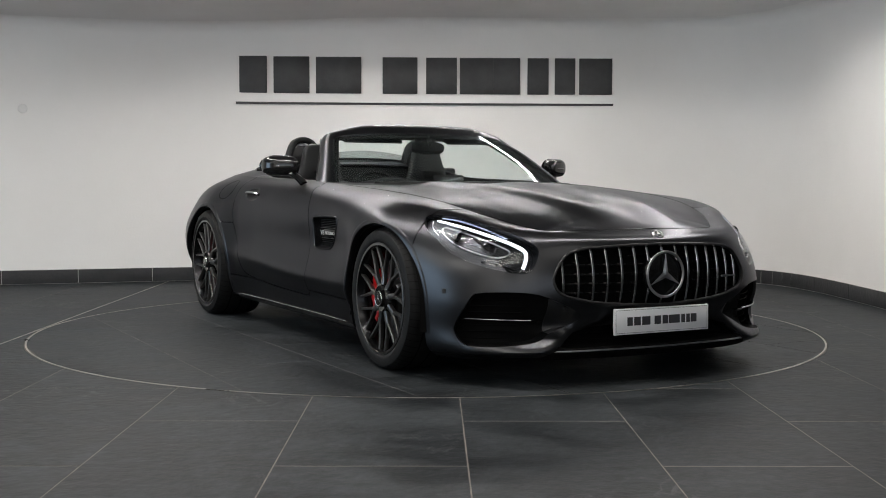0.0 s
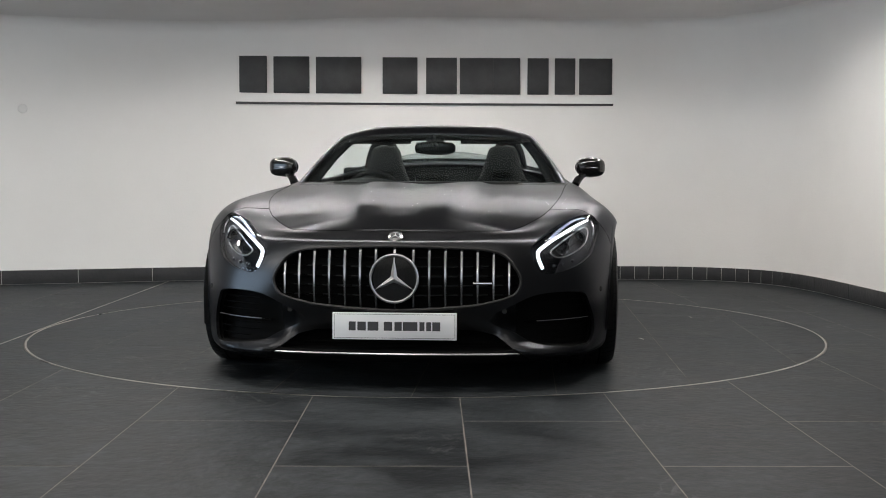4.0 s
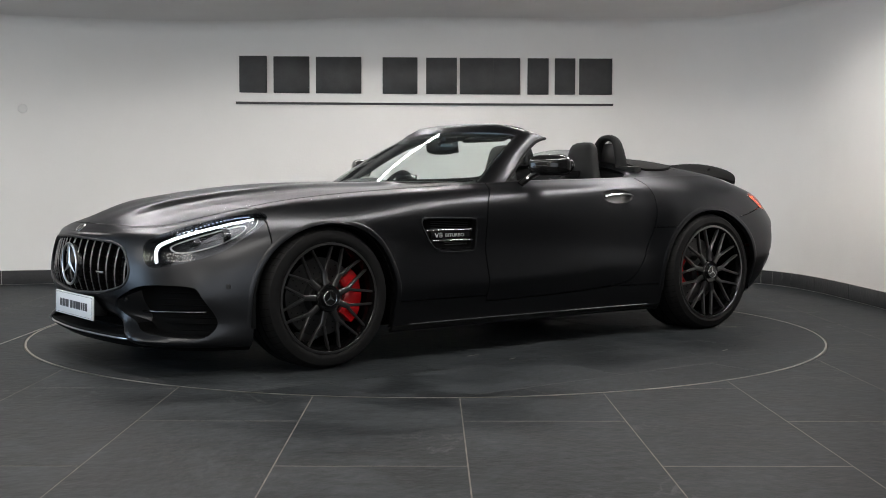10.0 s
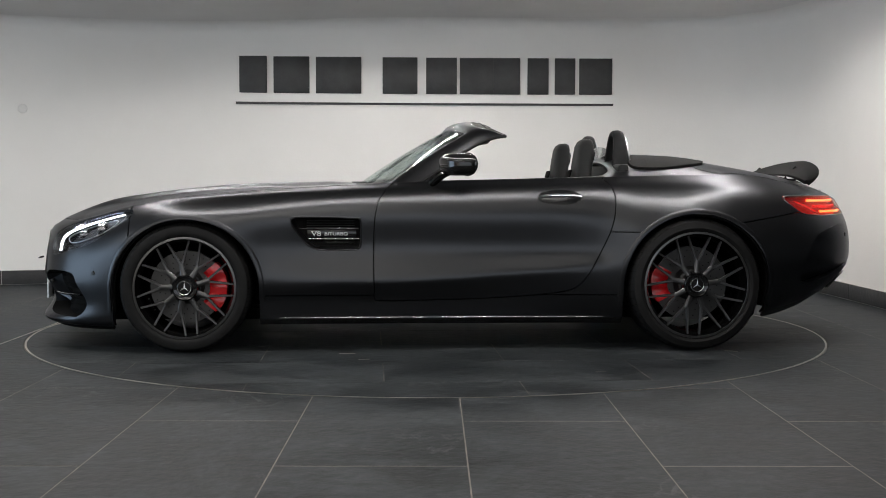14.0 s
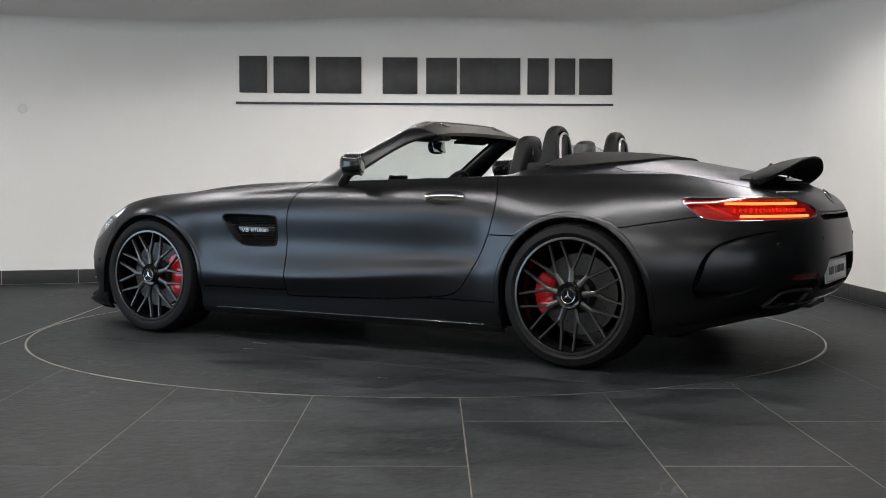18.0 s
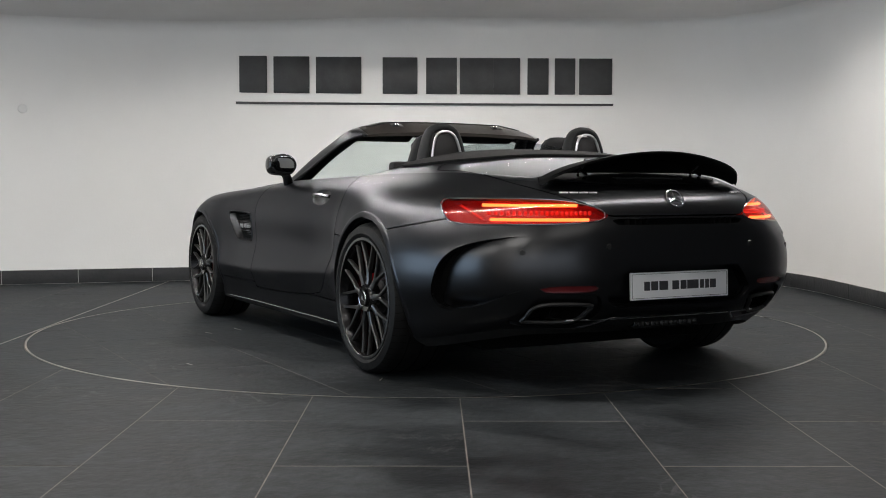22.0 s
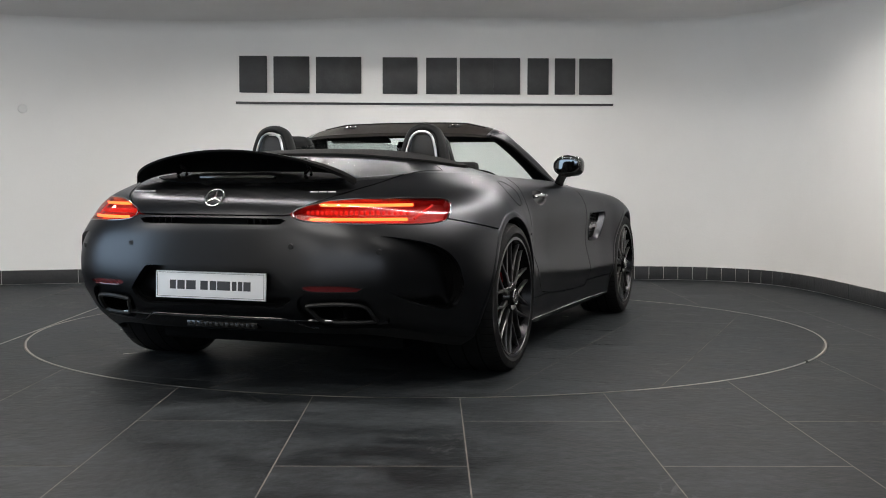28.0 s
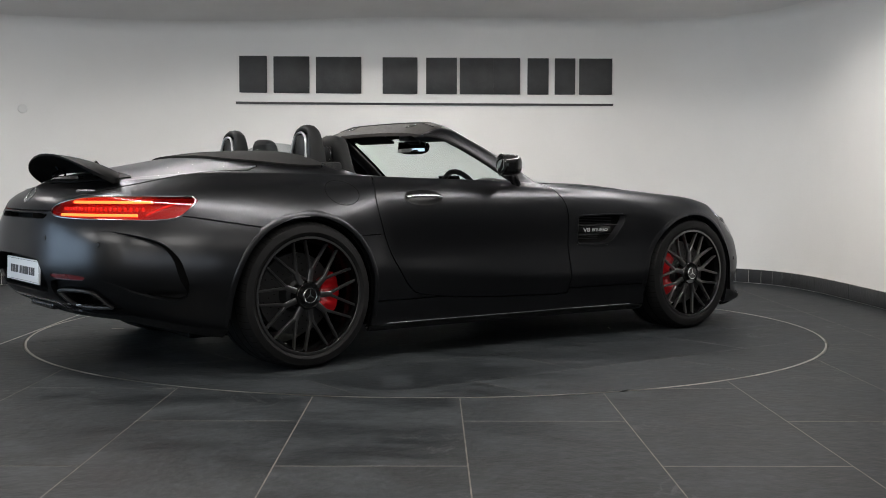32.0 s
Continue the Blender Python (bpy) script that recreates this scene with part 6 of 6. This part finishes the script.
wheel_m = Matrix.Translation((0.045, -0.37, 0.775)) @ Matrix.Rotation(radians(-22), 4, "Y") @ Matrix.Rotation(-math.pi / 2, 4, "Z")
steer = part("steering_wheel", moved(ring([(0.172 + 0.015 * math.cos(a), 0.015 * math.sin(a)) for a in np.arange(10) * math.pi / 5], 48), wheel_m), LEATHER, car, "black leather steering wheel")
part("boss", moved(ball((0, 0.01, 0), (0.065, 0.025, 0.06), 12, 0.8), wheel_m), LEATHER, steer)
for g0 in (0, 180, 270):
    a = radians(g0)
    part("steering_spoke", moved(tube([(0.05 * math.cos(a), 0, 0.05 * math.sin(a)), (0.168 * math.cos(a), 0, 0.168 * math.sin(a))], 0.016, 8, flat=0.5), wheel_m), ALU, steer)


def seat(y0):
    """A bucket seat with a tall one-piece back."""
    def loop(cx, cz, w, d, lean, n=28, p=0.62):
        row = []
        for a in np.arange(n) * 2 * math.pi / n:
            ca, sa = math.cos(a), math.sin(a)
            fx, fy = math.copysign(abs(ca) ** p, ca), math.copysign(abs(sa) ** p, sa)
            row.append((cx + d * fx, y0 + w * fy, cz - lean * d * fx))
        return row
    rows = [loop(cx, cz, w, d, 0.10) for cx, cz, w, d in ((-0.66, 0.40, 0.235, 0.07), (-0.69, 0.52, 0.25, 0.072), (-0.735, 0.68, 0.24, 0.066), (-0.775, 0.80, 0.205, 0.058), (-0.800, 0.88, 0.165, 0.053), (-0.812, 0.945, 0.135, 0.050),
                                                        (-0.822, 1.02, 0.113, 0.050), (-0.828, 1.08, 0.097, 0.047), (-0.831, 1.104, 0.080, 0.038), (-0.832, 1.116, 0.052, 0.022), (-0.832, 1.119, 0.005, 0.004))]
    g = grid(np.array(rows), True)
    g.f += [list(range(28))]
    st = part("seat", solid(g), LEATHER, car, "black leather bucket seat with integral headrest", 60)
    part("cushion", box(-0.62, -0.12, y0 - 0.235, y0 + 0.235, 0.30, 0.42, 0.04), LEATHER, st)
    for k in (-1, 1):
        part("bolster", tube(path3([(-0.50, y0 + k * 0.20, 0.42), (-0.555, y0 + k * 0.215, 0.55), (-0.60, y0 + k * 0.215, 0.68), (-0.655, y0 + k * 0.19, 0.80), (-0.70, y0 + k * 0.14, 0.89)], 5), 0.045, 10, r2=0.02), LEATHER, st)
    part("head_opening", moved(box(-0.06, 0.06, -0.006, 0.006, -0.022, 0.022, 0.006), Matrix.Translation((-0.742, y0, 0.925)) @ Matrix.Rotation(math.pi / 2, 4, "Z") @ Matrix.Rotation(radians(-15), 4, "X")), BLACK, st)
    part("back_panel", moved(box(-0.052, 0.052, -0.004, 0.004, -0.038, 0.038, 0.004), Matrix.Translation((-0.8715, y0, 1.02)) @ Matrix.Rotation(math.pi / 2, 4, "Z") @ Matrix.Rotation(radians(-7), 4, "X")), TRIM, st)
    loop_pts = [(-0.8755 - 0.005 * math.sin(a), y0 + 0.055 * math.cos(a), 1.02 + 0.04 * math.sin(a)) for a in np.arange(24) * math.pi / 12]
    part("seat_trim", tube(loop_pts, 0.0026, 6, True, up=(1, 0, 0)), DARK_CHROME, st)


for y0 in (-0.39, 0.39):
    seat(y0)

# roll hoops
for y0 in (-0.425, 0.425):
    arch = path3([(0, -0.116, 0.95), (0, -0.096, 1.05), (0, -0.070, 1.118), (0, -0.035, 1.143), (0, 0.0, 1.148), (0, 0.035, 1.143), (0, 0.070, 1.118), (0, 0.096, 1.05), (0, 0.116, 0.95)], 5)
    rows = []
    for k, (_, y, z) in enumerate(arch):
        a = arch[max(k - 1, 0)]
        b = arch[min(k + 1, len(arch) - 1)]
        t = (b - a)[1:] / np.linalg.norm((b - a)[1:])
        nrm = np.array([-t[1], t[0]])
        x_c = -1.005 + 0.30 * (1.15 - z) * 0.12
        dep = 0.032 + 0.10 * (1.15 - z)
        row = []
        for g0 in np.arange(12) * math.pi / 6:
            ca, sa = math.cos(g0), math.sin(g0)
            row.append((x_c + dep * math.copysign(abs(ca) ** 0.75, ca) - 0.25 * (1.15 - z) * 0.2, y0 + y + nrm[0] * 0.020 * sa, z + nrm[1] * 0.020 * sa))
        rows.append(row)
    hoop = part("roll_hoop", solid(grid(np.array(rows), True)), LEATHER, car, "black padded roll hoop", 60)
    trim = [(-1.045 - 0.12 * (1.15 - z), y0 + y * 0.80, z - 0.022 if z > 1.0 else z) for _, y, z in arch[3:-3]]
    part("hoop_trim", tube(trim, 0.0065, 8), ALU, hoop, "satin aluminium hoop trim")
    part("hoop_panel", box(-1.035, -1.02, y0 - 0.08, y0 + 0.08, 0.95, 1.115, 0.01), TRIM, hoop)
deflector = part("wind_deflector", slab(grid(np.array([[(-0.985, y, z - 0.35 * y * y * (1 if z > 1.05 else 0)) for y in np.linspace(-0.315, 0.315, 13)] for z in (0.97, 1.02, 1.085)])), 0.004), SMOKE, car, "clear wind deflector between the hoops")
deflector.visible_shadow = False

# inside mirror with its foot
INSIDE = Matrix.Translation((-0.045, 0.0, 1.078)) @ Matrix.Rotation(radians(11), 4, "Z") @ Matrix.Rotation(radians(8), 4, "Y")
inside = part("inside_mirror", moved(ball((0, 0, 0), (0.02, 0.125, 0.04), 14, 0.7), INSIDE), GLOSS, car, "black inside mirror with a clear glass")
part("glass", moved(box(-0.0225, -0.017, -0.112, 0.112, -0.032, 0.032, 0.002), INSIDE), CLEAR_MIRROR, inside, "clear mirror glass")
part("mirror_stem", tube(path3([(-0.04, 0, 1.085), (-0.02, 0, 1.12), (-0.05, 0, 1.15)], 4), 0.014, 8), TRIM, inside)
part("sensor_box", box(-0.12, -0.03, -0.055, 0.055, 1.115, 1.15, 0.012), TRIM, car)
# wipers resting on the cowl
for y0, y1 in ((-0.55, 0.02), (0.0, 0.5)):
    part("wiper", tube(path3([(0.475 - 0.2 * (y / 0.8) ** 2, y, 0.866 + 0.006) for y in np.linspace(y0, y1, 6)], 3), 0.006, 6), TRIM, car, "black wiper arm")
part("cowl_panel", box(0.36, 0.47, -0.55, 0.55, 0.83, 0.856, 0.006), TRIM, car, "black cowl panel")
part("underbody", box(-1.75, 1.95, -0.62, 0.62, 0.135, 0.20, 0.02), BLACK, car, "black underbody")


# ---------- movement ----------
TURN = [(0, -62.2), (1, -70.0), (2, -78.15), (3.5, -90.3), (5.5, -106.75), (7, -119.15), (9, -135.6), (11, -152.0), (13, -168.6), (14.5, -180.95),
        (16.5, -197.4), (18, -209.5), (20, -226.0), (22, -242.2), (24, -258.3), (25.5, -270.35), (27.5, -286.8), (29, -299.4), (30.5, -311.9), (32, -324.5)]


def motions():
    walk(car, [(t, pose(0, 0, 0, 0, 0, a) @ pose(-0.0305, 0.0378, 0)) for t, a in TURN])
    walk(turntable, [(t, pose(0, 0, 0, 0, 0, a)) for t, a in TURN])


motions()
